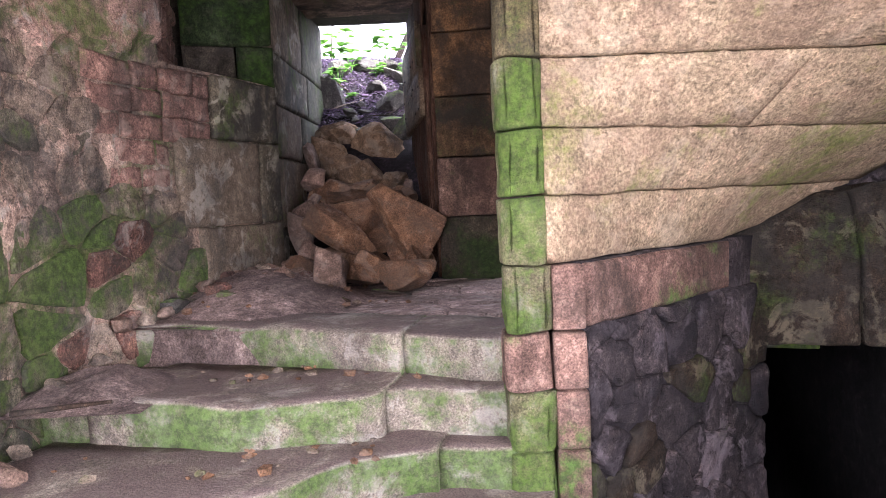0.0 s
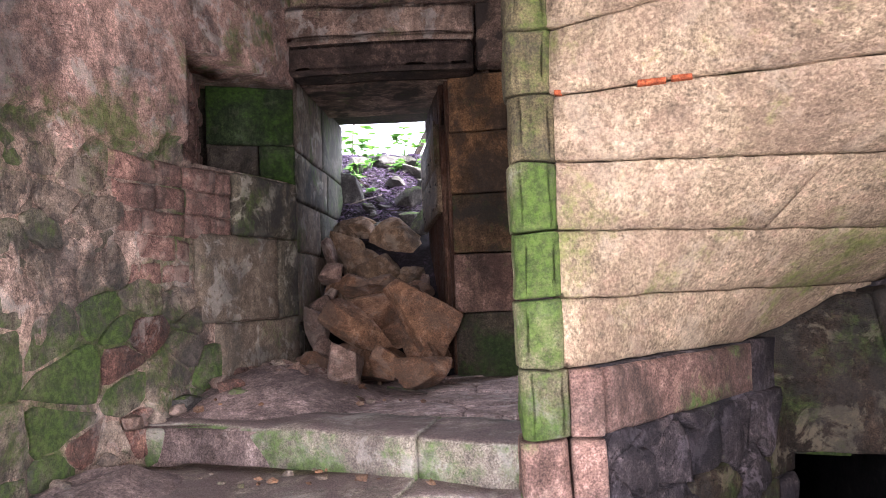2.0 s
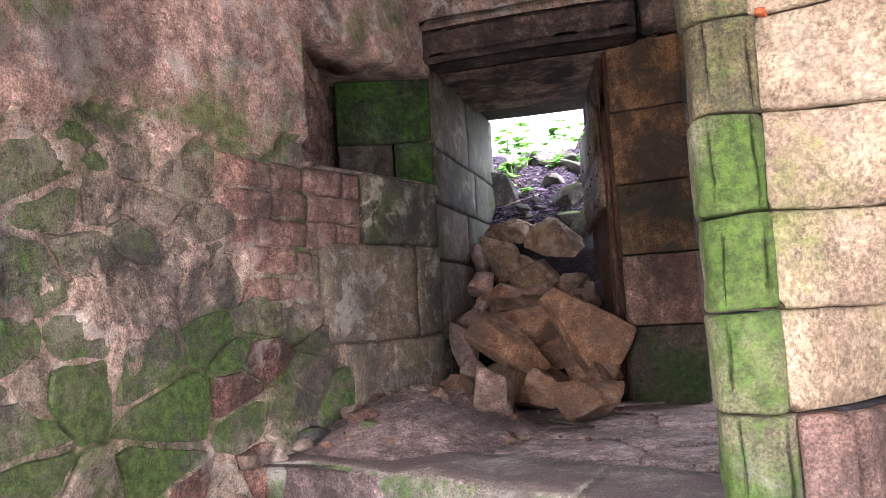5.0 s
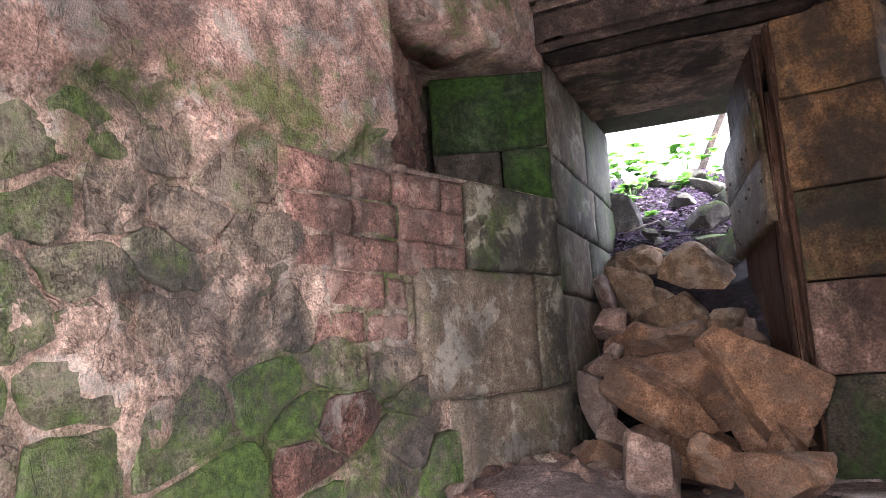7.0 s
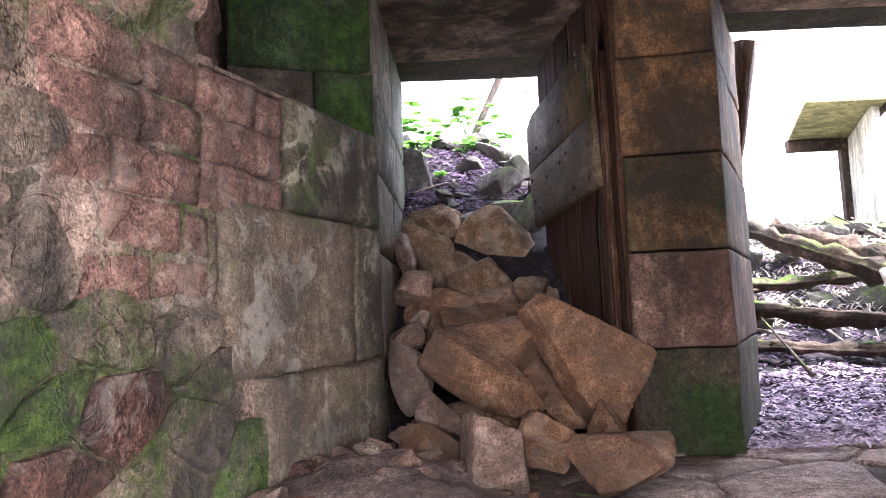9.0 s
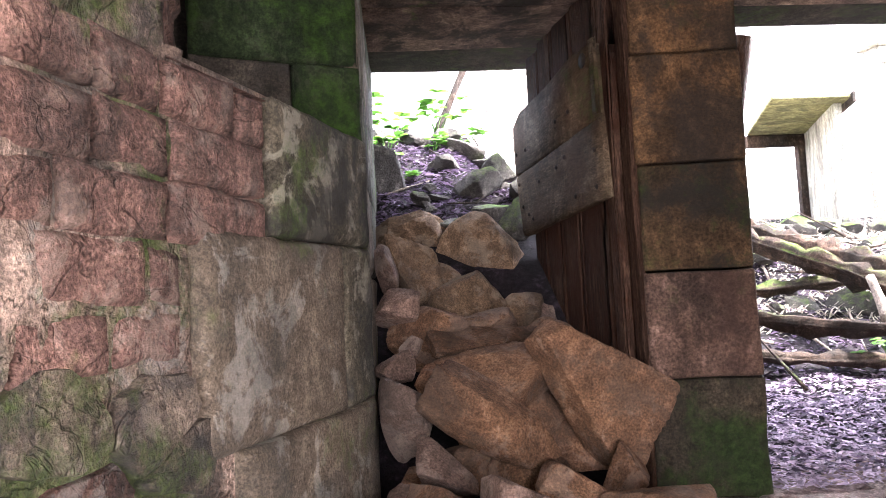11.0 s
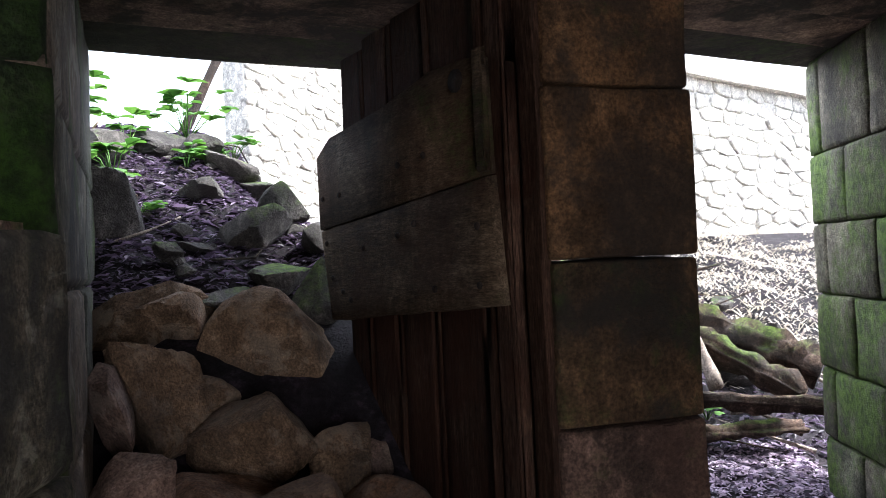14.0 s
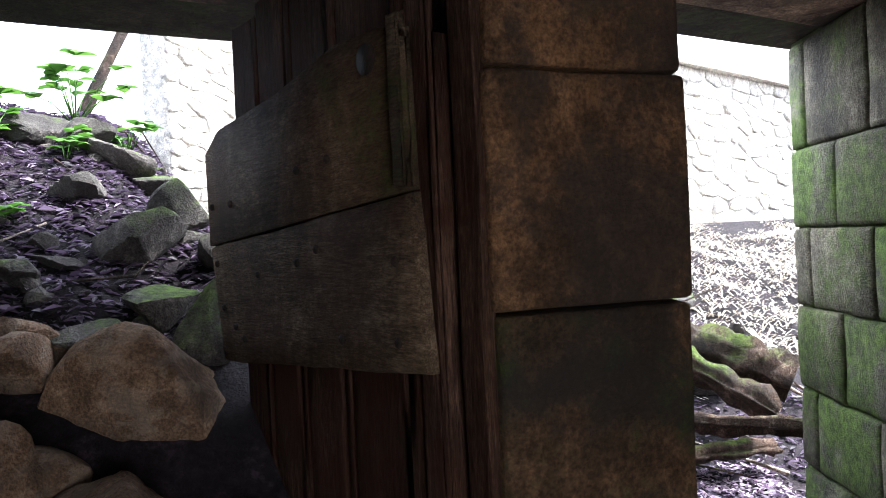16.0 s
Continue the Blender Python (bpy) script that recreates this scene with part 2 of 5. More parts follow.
M_PILLARFOOT = surface("algae_pillar_foot", (0.085, 0.062, 0.042), (0.042, 0.036, 0.025), (0.12, 0.08, 0.055), vary=0.2, moss=0.52, moss_a=(0.02, 0.034, 0.014),
                       moss_b=(0.045, 0.068, 0.028), stain=0.7, stain_col=(0.02, 0.018, 0.014), bump=0.7, grain=90, weather=0.6)
M_JAMB = surface("mossy_jamb_stone", (0.19, 0.185, 0.13), (0.12, 0.125, 0.085), (0.24, 0.225, 0.165), vary=0.3, moss=0.64, moss_a=(0.055, 0.095, 0.022),
                 moss_b=(0.125, 0.18, 0.045), stain=0.5, bump=0.8)
M_JAMBGREY = surface("grey_jamb_stone", (0.21, 0.19, 0.138), (0.135, 0.125, 0.09), (0.26, 0.235, 0.17), vary=0.3, moss=0.54, moss_a=(0.05, 0.075, 0.02),
                     moss_b=(0.10, 0.14, 0.04), stain=0.6, bump=0.8)
M_LINTEL = surface("lintel_stone", (0.28, 0.19, 0.14), (0.17, 0.115, 0.09), (0.34, 0.24, 0.175), vary=0.2, moss=0.2, stain=0.95, stain_col=(0.035, 0.028, 0.024), bump=0.7)
M_LINTELFACE = surface("pale_lintel_face", (0.40, 0.28, 0.21), (0.25, 0.165, 0.125), (0.47, 0.35, 0.27), vary=0.2, moss=0.25, stain=0.7, stain_col=(0.07, 0.05, 0.04), pale=0.5, bump=0.9, crack=0.3)
M_LINTELDARK = surface("dark_lintel_stone", (0.095, 0.062, 0.048), (0.042, 0.029, 0.024), (0.15, 0.10, 0.075), vary=0.2, stain=0.6, stain_col=(0.012, 0.010, 0.009), bump=0.7)
M_SLAB = surface("pale_stair_stone", (0.50, 0.38, 0.245), (0.40, 0.30, 0.20), (0.48, 0.33, 0.225), vary=0.15, moss=0.36, weather=0.22, moss_a=(0.15, 0.18, 0.06),
                 moss_b=(0.26, 0.26, 0.11), stain=0.35, stain_col=(0.20, 0.125, 0.09), pale=0.25, pale_col=(0.58, 0.48, 0.36), bump=1.0, grain=75, pit=0.4)
M_NEWEL = surface("green_newel_stone", (0.20, 0.20, 0.10), (0.30, 0.25, 0.16), (0.36, 0.25, 0.19), vary=0.35, moss=0.62, moss_a=(0.055, 0.105, 0.022),
                  moss_b=(0.11, 0.175, 0.04), stain=0.5, pale=0.3, pale_col=(0.45, 0.44, 0.36), bump=0.9)
M_NEWELTAN = surface("olive_newel_stone", (0.22, 0.18, 0.095), (0.15, 0.125, 0.065), (0.28, 0.20, 0.125), vary=0.3, moss=0.45, moss_a=(0.07, 0.10, 0.025),
                     moss_b=(0.14, 0.175, 0.05), stain=0.6, bump=0.8)
M_TILE = surface("orange_tile", (0.50, 0.13, 0.05), (0.38, 0.09, 0.035), vary=0.3, weather=0.3, bump=0.5)
M_STEP = surface("worn_step_stone", (0.40, 0.34, 0.275), (0.29, 0.24, 0.195), (0.47, 0.41, 0.34), vary=0.15, moss=0.66, side_moss=True, moss_a=(0.055, 0.10, 0.028),
                 moss_b=(0.115, 0.18, 0.06), pale=0.45, stain=0.4, stain_col=(0.09, 0.07, 0.06), bump=0.8, weather=0.35, crack=0.2, dust=(0.15, 0.108, 0.099))
M_FLAG = surface("dusty_flagstone", (0.42, 0.31, 0.275), (0.31, 0.225, 0.20), (0.49, 0.37, 0.33), vary=0.2, pale=0.3, stain=0.45, stain_col=(0.10, 0.075, 0.066), bump=0.9, weather=0.35, crack=0.5)
M_DIRT = surface("dry_dirt", (0.31, 0.222, 0.197), (0.21, 0.152, 0.137), (0.37, 0.28, 0.25), vary=0.0, stain=0.4, stain_col=(0.10, 0.075, 0.068), bump=1.0, grain=110)
M_ROCK = surface("tan_boulder", (0.265, 0.138, 0.074), (0.165, 0.09, 0.054), (0.32, 0.185, 0.11), vary=0.4, weather=0.3, stain=0.6, stain_col=(0.075, 0.055, 0.042), pale=0.25, pale_col=(0.4, 0.31, 0.25), bump=0.8, pit=0.3, grit=0.35)
M_ROCKPINK = surface("pink_grey_boulder", (0.26, 0.165, 0.125), (0.165, 0.11, 0.085), (0.33, 0.225, 0.18), vary=0.4, weather=0.3, stain=0.6, stain_col=(0.07, 0.055, 0.045),
                     pale=0.3, pale_col=(0.4, 0.33, 0.28), bump=0.8, grit=0.35)
M_ROCKGREY = surface("grey_tan_boulder", (0.225, 0.142, 0.084), (0.145, 0.094, 0.058), (0.285, 0.19, 0.122), vary=0.4, weather=0.35, stain=0.6, stain_col=(0.06, 0.048, 0.04),
                     pale=0.3, pale_col=(0.36, 0.30, 0.24), bump=0.8, grit=0.35)
M_ROCKMOSS = surface("mossy_rock", (0.125, 0.112, 0.10), (0.065, 0.058, 0.054), (0.17, 0.155, 0.14), vary=0.5, moss=0.48, top_moss=True, moss_a=(0.05, 0.09, 0.016), moss_b=(0.14, 0.20, 0.045), stain=0.5, bump=0.9, grit=0.35)
M_EARTH = surface("leaf_mould_ground", (0.018, 0.012, 0.016), (0.008, 0.006, 0.008), (0.04, 0.028, 0.038), vary=0.0, moss=0.1, bump=1.0, grain=45)
M_WOOD = surface("weathered_plank", (0.10, 0.055, 0.036), (0.05, 0.027, 0.019), (0.12, 0.072, 0.05), vary=0.5, spec=0.08, moss=0.1, moss_a=(0.05, 0.06, 0.03), moss_b=(0.09, 0.10, 0.05),
                 stain=0.7, stain_col=(0.045, 0.016, 0.009), bump=0.8, stretch=(6, 6, 0.6), grain=40, rough=0.75, grit=0.6)
M_WOODH = surface("weathered_cross_plank", (0.20, 0.143, 0.092), (0.115, 0.078, 0.05), (0.23, 0.165, 0.11), vary=0.25, spec=0.08, moss=0.3, moss_a=(0.05, 0.06, 0.03),
                  moss_b=(0.10, 0.11, 0.055), stain=0.6, stain_col=(0.055, 0.026, 0.015), bump=0.8, stretch=(6, 0.7, 7), grain=40, rough=0.7, grit=0.6)
M_IRON = surface("rusty_iron", (0.035, 0.022, 0.016), (0.02, 0.015, 0.012), vary=0.2, rough=0.7, bump=0.5)
M_LOG = surface("rotten_mossy_log", (0.085, 0.052, 0.036), (0.036, 0.024, 0.018), (0.15, 0.105, 0.08), vary=0.3, moss=0.44, top_moss=True, moss_a=(0.045, 0.075, 0.015), moss_b=(0.13, 0.17, 0.04), stain=0.5, bump=1.0)
M_PALEWOOD = surface("bleached_wood", (0.36, 0.30, 0.25), (0.24, 0.19, 0.155), vary=0.3, bump=0.6)
# stone colour taken down to imitate the shade beneath the stair
M_CELLAR = surface("shade_dark_cellar_stone", (0.085, 0.068, 0.070), (0.042, 0.034, 0.037), (0.15, 0.115, 0.11), vary=0.5, moss=0.22, moss_a=(0.035, 0.055, 0.03), moss_b=(0.07, 0.10, 0.05), stain=0.7, stain_col=(0.018, 0.016, 0.02),
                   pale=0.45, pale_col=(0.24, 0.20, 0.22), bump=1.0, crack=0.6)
# near-black colour stands in for the unlit depth of the cellar
M_CELLARDEEP = surface("shade_black_cellar_stone", (0.018, 0.016, 0.017), (0.010, 0.009, 0.010), (0.028, 0.024, 0.025), vary=0.3, bump=0.8)
# stains and moss over a base colour darkened for the shade under the stair
M_CELLARLINTEL = surface("shade_dark_stained_lintel", (0.048, 0.031, 0.020), (0.025, 0.018, 0.013), (0.070, 0.045, 0.029), vary=0.3, moss=0.42, moss_a=(0.03, 0.045, 0.016), moss_b=(0.065, 0.085, 0.03),
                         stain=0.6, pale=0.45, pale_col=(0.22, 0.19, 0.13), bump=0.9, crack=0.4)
M_REDQUOIN = surface("pink_quoin", (0.31, 0.185, 0.145), (0.20, 0.12, 0.095), (0.38, 0.25, 0.20), vary=0.35, moss=0.36, moss_a=(0.05, 0.12, 0.028), moss_b=(0.11, 0.22, 0.055), stain=0.5, bump=0.9)
M_FARWALL = surface("dry_stone_wall", (0.70, 0.66, 0.59), (0.60, 0.56, 0.50), (0.74, 0.70, 0.63), vary=0.3, weather=0.2, moss=0.2, moss_a=(0.10, 0.14, 0.04), moss_b=(0.2, 0.24, 0.08), bump=0.7)
M_SHEDROOF = surface("lichened_roof_sheet", (0.33, 0.31, 0.15), (0.25, 0.24, 0.12), vary=0.1, bump=0.4)
M_SHEDWALL = surface("pale_render", (0.5, 0.48, 0.40), (0.42, 0.40, 0.34), vary=0.1, bump=0.3)


def leaf_mat(name, c0, c1):
    m = bpy.data.materials.new(name)
    m.use_nodes = True
    nt = m.node_tree
    bsdf = nt.nodes["Principled BSDF"]
    geo = nt.nodes.new("ShaderNodeNewGeometry")
    col = blend(nt, geo.outputs["Random Per Island"], c0, c1)
    nt.links.new(col, bsdf.inputs["Base Color"])
    bsdf.inputs["Roughness"].default_value = 0.55
    tr = nt.nodes.new("ShaderNodeBsdfTranslucent")
    nt.links.new(col, tr.inputs["Color"])
    mix = nt.nodes.new("ShaderNodeMixShader")
    mix.inputs[0].default_value = 0.35
    nt.links.new(bsdf.outputs[0], mix.inputs[1])
    nt.links.new(tr.outputs[0], mix.inputs[2])
    nt.links.new(mix.outputs[0], nt.nodes["Material Output"].inputs["Surface"])
    return m


M_LEAF = leaf_mat("green_leaf", (0.05, 0.14, 0.02), (0.12, 0.26, 0.04))
# paler copy of the dead leaf, imitating daylight on the doorway floor
M_LITTERLIT = leaf_mat("daylit_dead_leaf", (0.16, 0.12, 0.16), (0.74, 0.60, 0.74))
M_STRAW = leaf_mat("dry_grass", (0.36, 0.31, 0.24), (0.72, 0.66, 0.55))
M_LITTER = leaf_mat("dead_leaf", (0.006, 0.004, 0.007), (0.18, 0.13, 0.205))


# ---------------------------------------------------------------- mesh helpers
def finish(bm, name, mat, smooth=True, turn=True):
    if turn:
        bmesh.ops.recalc_face_normals(bm, faces=bm.faces[:])
    me = bpy.data.meshes.new(name)
    bm.to_mesh(me)
    bm.free()
    me.materials.append(mat)
    if smooth:
        me.polygons.foreach_set("use_smooth", [True] * len(me.polygons))
    return me


def base_of(ob):
    return base_of(ob.parent) @ ob.matrix_parent_inverse @ ob.matrix_basis if ob.parent else ob.matrix_basis.copy()


def part(name, bm, mat, parent, label="", smooth=True, turn=True):
    ob = new(name, finish(bm, name, mat, smooth, turn))
    ob.parent = parent
    ob.matrix_parent_inverse = base_of(parent).inverted()
    return tagged(ob, label)


def thing(name, at, label, category, group="", kind=""):
    ob = new(name)
    ob.matrix_basis = Matrix.Translation(at)
    ob.empty_display_size = 0.1
    return tagged(ob, label, category, group, kind)


def solid(name, bm, mat, label="", category="", kind="", smooth=True, group="", turn=True):
    return tagged(new(name, finish(bm, name, mat, smooth, turn)), label, category, group, kind)


def wob(p, s, amp):
    return noise.noise(Vector(p) * s) * amp


def roughen(bm, amp, s):
    for v in bm.verts:
        q = v.co.copy()
        v.co += Vector((wob(q, s, amp), wob(q + Vector((7, 3, 1)), s, amp), wob(q + Vector((2, 9, 5)), s, amp)))


def prism(plan, z0, z1, bevel=0.015, cuts=3, amp=0.006, s=5.0):
    """A hewn block over a plan of corners."""
    bm = bmesh.new()
    lo = [bm.verts.new((x, y, z0)) for x, y in plan]
    hi = [bm.verts.new((x, y, z1)) for x, y in plan]
    bm.faces.new(lo[::-1])
    bm.faces.new(hi)
    n = len(plan)
    for i in range(n):
        bm.faces.new((lo[i], lo[(i + 1) % n], hi[(i + 1) % n], hi[i]))
    if cuts:
        bmesh.ops.subdivide_edges(bm, edges=bm.edges[:], cuts=cuts, use_grid_fill=True)
    if bevel:
        sharp = [e for e in bm.edges if len(e.link_faces) == 2 and e.calc_face_angle() > 0.5]
        bmesh.ops.bevel(bm, geom=sharp, offset=bevel, segments=2, affect="EDGES", profile=0.6)
    roughen(bm, amp, s)
    return bm


def box(x0, x1, y0, y1, z0, z1, **kw):
    return prism([(x0, y0), (x1, y0), (x1, y1), (x0, y1)], z0, z1, **kw)


def face_block(a, b, c, d, proud=0.012, edge=0.018, deep=0.05, nu=5, nv=4, amp=0.005, facing=None):
    """A dressed stone seen on one face: corners from lower left round to upper left."""
    a, b, c, d = (Vector(p) for p in (a, b, c, d))
    nrm = (b - a).cross(d - a).normalized()
    if facing is not None and nrm.dot(Vector(facing)) < 0:
        nrm = -nrm
    w, h = (b - a).length, (d - a).length
    us = [0, 0, *np.linspace(edge / w, 1 - edge / w, nu), 1, 1]
    vs = [0, 0, *np.linspace(edge / h, 1 - edge / h, nv), 1, 1]
    bm = bmesh.new()
    rows = []
    for j, v in enumerate(vs):
        row = []
        for i, u in enumerate(us):
            q = a.lerp(b, u).lerp(d.lerp(c, u), v)
            ring = min(i, j, len(us) - 1 - i, len(vs) - 1 - j)
            depth = -deep if ring == 0 else proud - 0.012 if ring == 1 else proud
            q = q + nrm * (depth + (wob(q, 6, amp) + wob(q, 17, amp * 0.5) if ring else 0))
            if ring <= 1:
                q = q + (b - a).normalized() * wob(q, 9, 0.008) + (d - a).normalized() * wob(q + Vector((4, 4, 4)), 9, 0.008)
            row.append(bm.verts.new(q))
        rows.append(row)
    for j in range(len(vs) - 1):
        for i in range(len(us) - 1):
            bm.faces.new((rows[j][i], rows[j][i + 1], rows[j + 1][i + 1], rows[j + 1][i]))
    return bm


def clip(poly, px, py, nx, ny):
    out = []
    for i in range(len(poly)):
        (ax, ay), (bx, by) = poly[i], poly[(i + 1) % len(poly)]
        da, db = (ax - px) * nx + (ay - py) * ny, (bx - px) * nx + (by - py) * ny
        if da <= 0:
            out.append((ax, ay))
        if da * db < 0:
            k = da / (da - db)
            out.append((ax + k * (bx - ax), ay + k * (by - ay)))
    return out


def cells(seeds, bounds, flat=1.5):
    """Rubble cells round the seeds: polygons in wall coordinates, wider than tall."""
    u0, u1, v0, v1 = bounds
    pts = [(u, v * flat) for u, v in seeds]
    out = []
    for i, (px, py) in enumerate(pts):
        poly = [(u0, v0 * flat), (u1, v0 * flat), (u1, v1 * flat), (u0, v1 * flat)]
        near = sorted(range(len(pts)), key=lambda k: (pts[k][0] - px) ** 2 + (pts[k][1] - py) ** 2)[1:22]
        for k in near:
            qx, qy = pts[k]
            poly = clip(poly, (px + qx) / 2, (py + qy) / 2, qx - px, qy - py)
            if len(poly) < 3:
                break
        if len(poly) >= 3:
            out.append([(u, v / flat) for u, v in poly])
    return out


def scatter_seeds(u0, u1, v0, v1, du, dv, rng, jit=0.38):
    out = []
    v, r = v0 + dv / 2, 0
    while v < v1:
        u = u0 + du * (0.5 if r % 2 else 0.0)
        while u < u1:
            out.append((u + rng.uniform(-jit, jit) * du, v + rng.uniform(-jit, jit) * dv))
            u += du * rng.uniform(0.7, 1.35)
        v += dv
        r += 1
    return out


def cell_stone(poly, surf, proud, gap, rng, deep=0.04, loose=True):
    """One rubble stone: a rounded polygon laid on the wall by surf(u, v) -> place, normal."""
    warp = lambda u, v: (u + wob((u, v, 1.0), 7, 0.045) + wob((u, v, 4.0), 19, 0.014), v + wob((u, v, 9.0), 7, 0.040) + wob((u, v, 6.0), 19, 0.014))
    poly = [warp(*p) for p in poly] if loose else poly
    cu, cv = sum(p[0] for p in poly) / len(poly), sum(p[1] for p in poly) / len(poly)
    ring = []
    for i in range(len(poly)):
        a, b = poly[i], poly[(i + 1) % len(poly)]
        l = math.hypot(b[0] - a[0], b[1] - a[1])
        for f in (0.16, 0.5, 0.84) if l > 0.07 else (0.3, 0.7):
            j = rng.uniform(-1, 1) * min(0.012, l * 0.09)
            ring.append((a[0] + (b[0] - a[0]) * f - (b[1] - a[1]) / max(l, 1e-4) * j, a[1] + (b[1] - a[1]) * f + (b[0] - a[0]) / max(l, 1e-4) * j))
    size = max(1e-3, min(max(abs(p[0] - cu) for p in ring), max(abs(p[1] - cv) for p in ring)))
    k0 = max(0.3, 1 - gap / size)
    bm = bmesh.new()
    layers = []
    lean = (rng.uniform(-0.5, 0.5), rng.uniform(-0.5, 0.5))
    for k, depth in ((k0, -deep), (k0 * 0.99, proud * 0.25), (k0 * 0.955, proud * 0.9), (k0 * 0.72, proud), (k0 * 0.38, proud)):
        lay = []
        for u, v in ring:
            q, n = surf(cu + (u - cu) * k, cv + (v - cv) * k)
            tip = ((u - cu) * lean[0] + (v - cv) * lean[1]) / size * k * proud * 0.6
            lay.append(bm.verts.new(q + n * (depth + (tip + wob(q, 11, 0.006) + wob(q, 27, 0.004) + rng.uniform(-0.12, 0.12) * proud if depth > 0 else 0))))
        layers.append(lay)
    n = len(ring)
    for lo, hi in zip(layers, layers[1:]):
        for i in range(n):
            bm.faces.new((lo[i], lo[(i + 1) % n], hi[(i + 1) % n], hi[i]))
    bm.faces.new(layers[-1])
    return bm


def sheet(us, vs, fn, keep=None):
    """A grid of points fn(u, v)."""
    bm = bmesh.new()
    g = [[bm.verts.new(fn(u, v)) for u in us] for v in vs]
    for j in range(len(vs) - 1):
        for i in range(len(us) - 1):
            if keep is None or keep((us[i] + us[i + 1]) / 2, (vs[j] + vs[j + 1]) / 2):
                bm.faces.new((g[j][i], g[j][i + 1], g[j + 1][i + 1], g[j + 1][i]))
    return bm


def rock_mesh(size, seed, level=3, cut=9, rough=0.07):
    """An angular boulder: a ball cut by random planes, softened and roughened."""
    rng = random.Random(seed)
    planes = []
    for _ in range(cut):
        n = Vector((rng.gauss(0, 1), rng.gauss(0, 1), rng.gauss(0, 1))).normalized()
        planes.append((n, rng.uniform(0.34, 0.60)))
    bm = bmesh.new()
    bmesh.ops.create_icosphere(bm, subdivisions=level, radius=1)
    off = Vector((seed * 1.7, seed * 0.9, seed * 2.3))
    for v in bm.verts:
        d = v.co.normalized()
        r = 1.0
        for n, dist in planes:
            k = n.dot(d)
            if k > 1e-3:
                r = min(r, dist / k)
        r *= 1 + noise.noise(d * 2.1 + off) * rough * 0.5 + noise.noise(d * 6 + off) * rough * 0.4 + noise.noise(d * 15 + off) * rough * 0.3
        v.co = d * r
    if level > 3:
        bmesh.ops.smooth_vert(bm, verts=bm.verts[:], factor=0.22, use_axis_x=True, use_axis_y=True, use_axis_z=True)
    lo = [min(v.co[i] for v in bm.verts) for i in range(3)]
    hi = [max(v.co[i] for v in bm.verts) for i in range(3)]
    for v in bm.verts:
        v.co = Vector([((v.co[i] - lo[i]) / (hi[i] - lo[i]) - 0.5) * size[i] for i in range(3)])
    return bm


def rock(name, at, size, tilt=(0, 0, 0), seed=1, mat=None, label="", group="", level=3, cut=9):
    me = finish(rock_mesh(size, seed, level, cut), name, mat or M_ROCK)
    me.set_sharp_from_angle(angle=radians(26))
    ob = new(name, me)
    ob.matrix_basis = pose(*at, *tilt)
    return tagged(ob, label, "rock", group)


def tube(pts, radii, sides=8, amp=0.0, s=6.0):
    """A tapering round bar along points."""
    bm = bmesh.new()
    pts = [Vector(p) for p in pts]
    rings = []
    for i, p in enumerate(pts):
        t = (pts[min(i + 1, len(pts) - 1)] - pts[max(i - 1, 0)]).normalized()
        side = t.cross(Vector((0, 0, 1)) if abs(t.z) < 0.9 else Vector((1, 0, 0))).normalized()
        up = side.cross(t)
        ring = []
        for k in range(sides):
            a = 2 * math.pi * k / sides
            q = p + (side * math.cos(a) + up * math.sin(a)) * radii[i]
            q += (side * math.cos(a) + up * math.sin(a)) * wob(q, s, amp)
            ring.append(bm.verts.new(q))
        rings.append(ring)
    for lo, hi in zip(rings, rings[1:]):
        for k in range(sides):
            bm.faces.new((lo[k], lo[(k + 1) % sides], hi[(k + 1) % sides], hi[k]))
    bm.faces.new(rings[0])
    bm.faces.new(rings[-1])
    return bm


def spread(a, b, n):
    return [Vector(a).lerp(Vector(b), i / (n - 1)) for i in range(n)]


rng = random.Random(11)

# ---------------------------------------------------------------- left wall of the stair hall
LEFT = [(-1.86, -2.7), (-1.84, -0.5), (-1.80, 1.5), (-1.78, 2.7), (-1.765, 3.1), (-1.68, 3.5), (-1.508, 4.046), (-1.36, 4.41), (-1.115, 5.06)]
LEN = [0.0]
for (ax, ay), (bx, by) in zip(LEFT, LEFT[1:]):
    LEN.append(LEN[-1] + math.hypot(bx - ax, by - ay))
S_NICHE, S_END = LEN[6], LEN[-1]


def on_left(s):
    s = min(max(s, 0.0), S_END - 1e-6)
    i = max(k for k in range(len(LEFT) - 1) if LEN[k] <= s)
    t = (s - LEN[i]) / (LEN[i + 1] - LEN[i])
    return LEFT[i][0] + t * (LEFT[i + 1][0] - LEFT[i][0]), LEFT[i][1] + t * (LEFT[i + 1][1] - LEFT[i][1])


def left_surf(s, z):
    x, y = on_left(s)
    (ax, ay), (bx, by) = on_left(max(s - 0.15, 0)), on_left(min(s + 0.15, S_END))
    n = Vector((by - ay, -(bx - ax), 0)).normalized()
    return Vector((x, y, z)), n


def s_at(y):
    i = max(k for k in range(len(LEFT) - 1) if LEFT[k][1] <= y)
    return LEN[i] + (y - LEFT[i][1]) / (LEFT[i + 1][1] - LEFT[i][1]) * (LEN[i + 1] - LEN[i])


def plaster_edge(s):
    """Height above which the plaster coat still holds."""
    return 2.42 + 0.10 * math.sin(s * 2.1) + noise.noise(Vector((s * 2.2, 1.3, 0))) * 0.24 - 0.05 * (s - 5)


def coat_held(s, z):
    return z > plaster_edge(s) + noise.noise(Vector((s * 5, z * 5, 0))) * 0.12


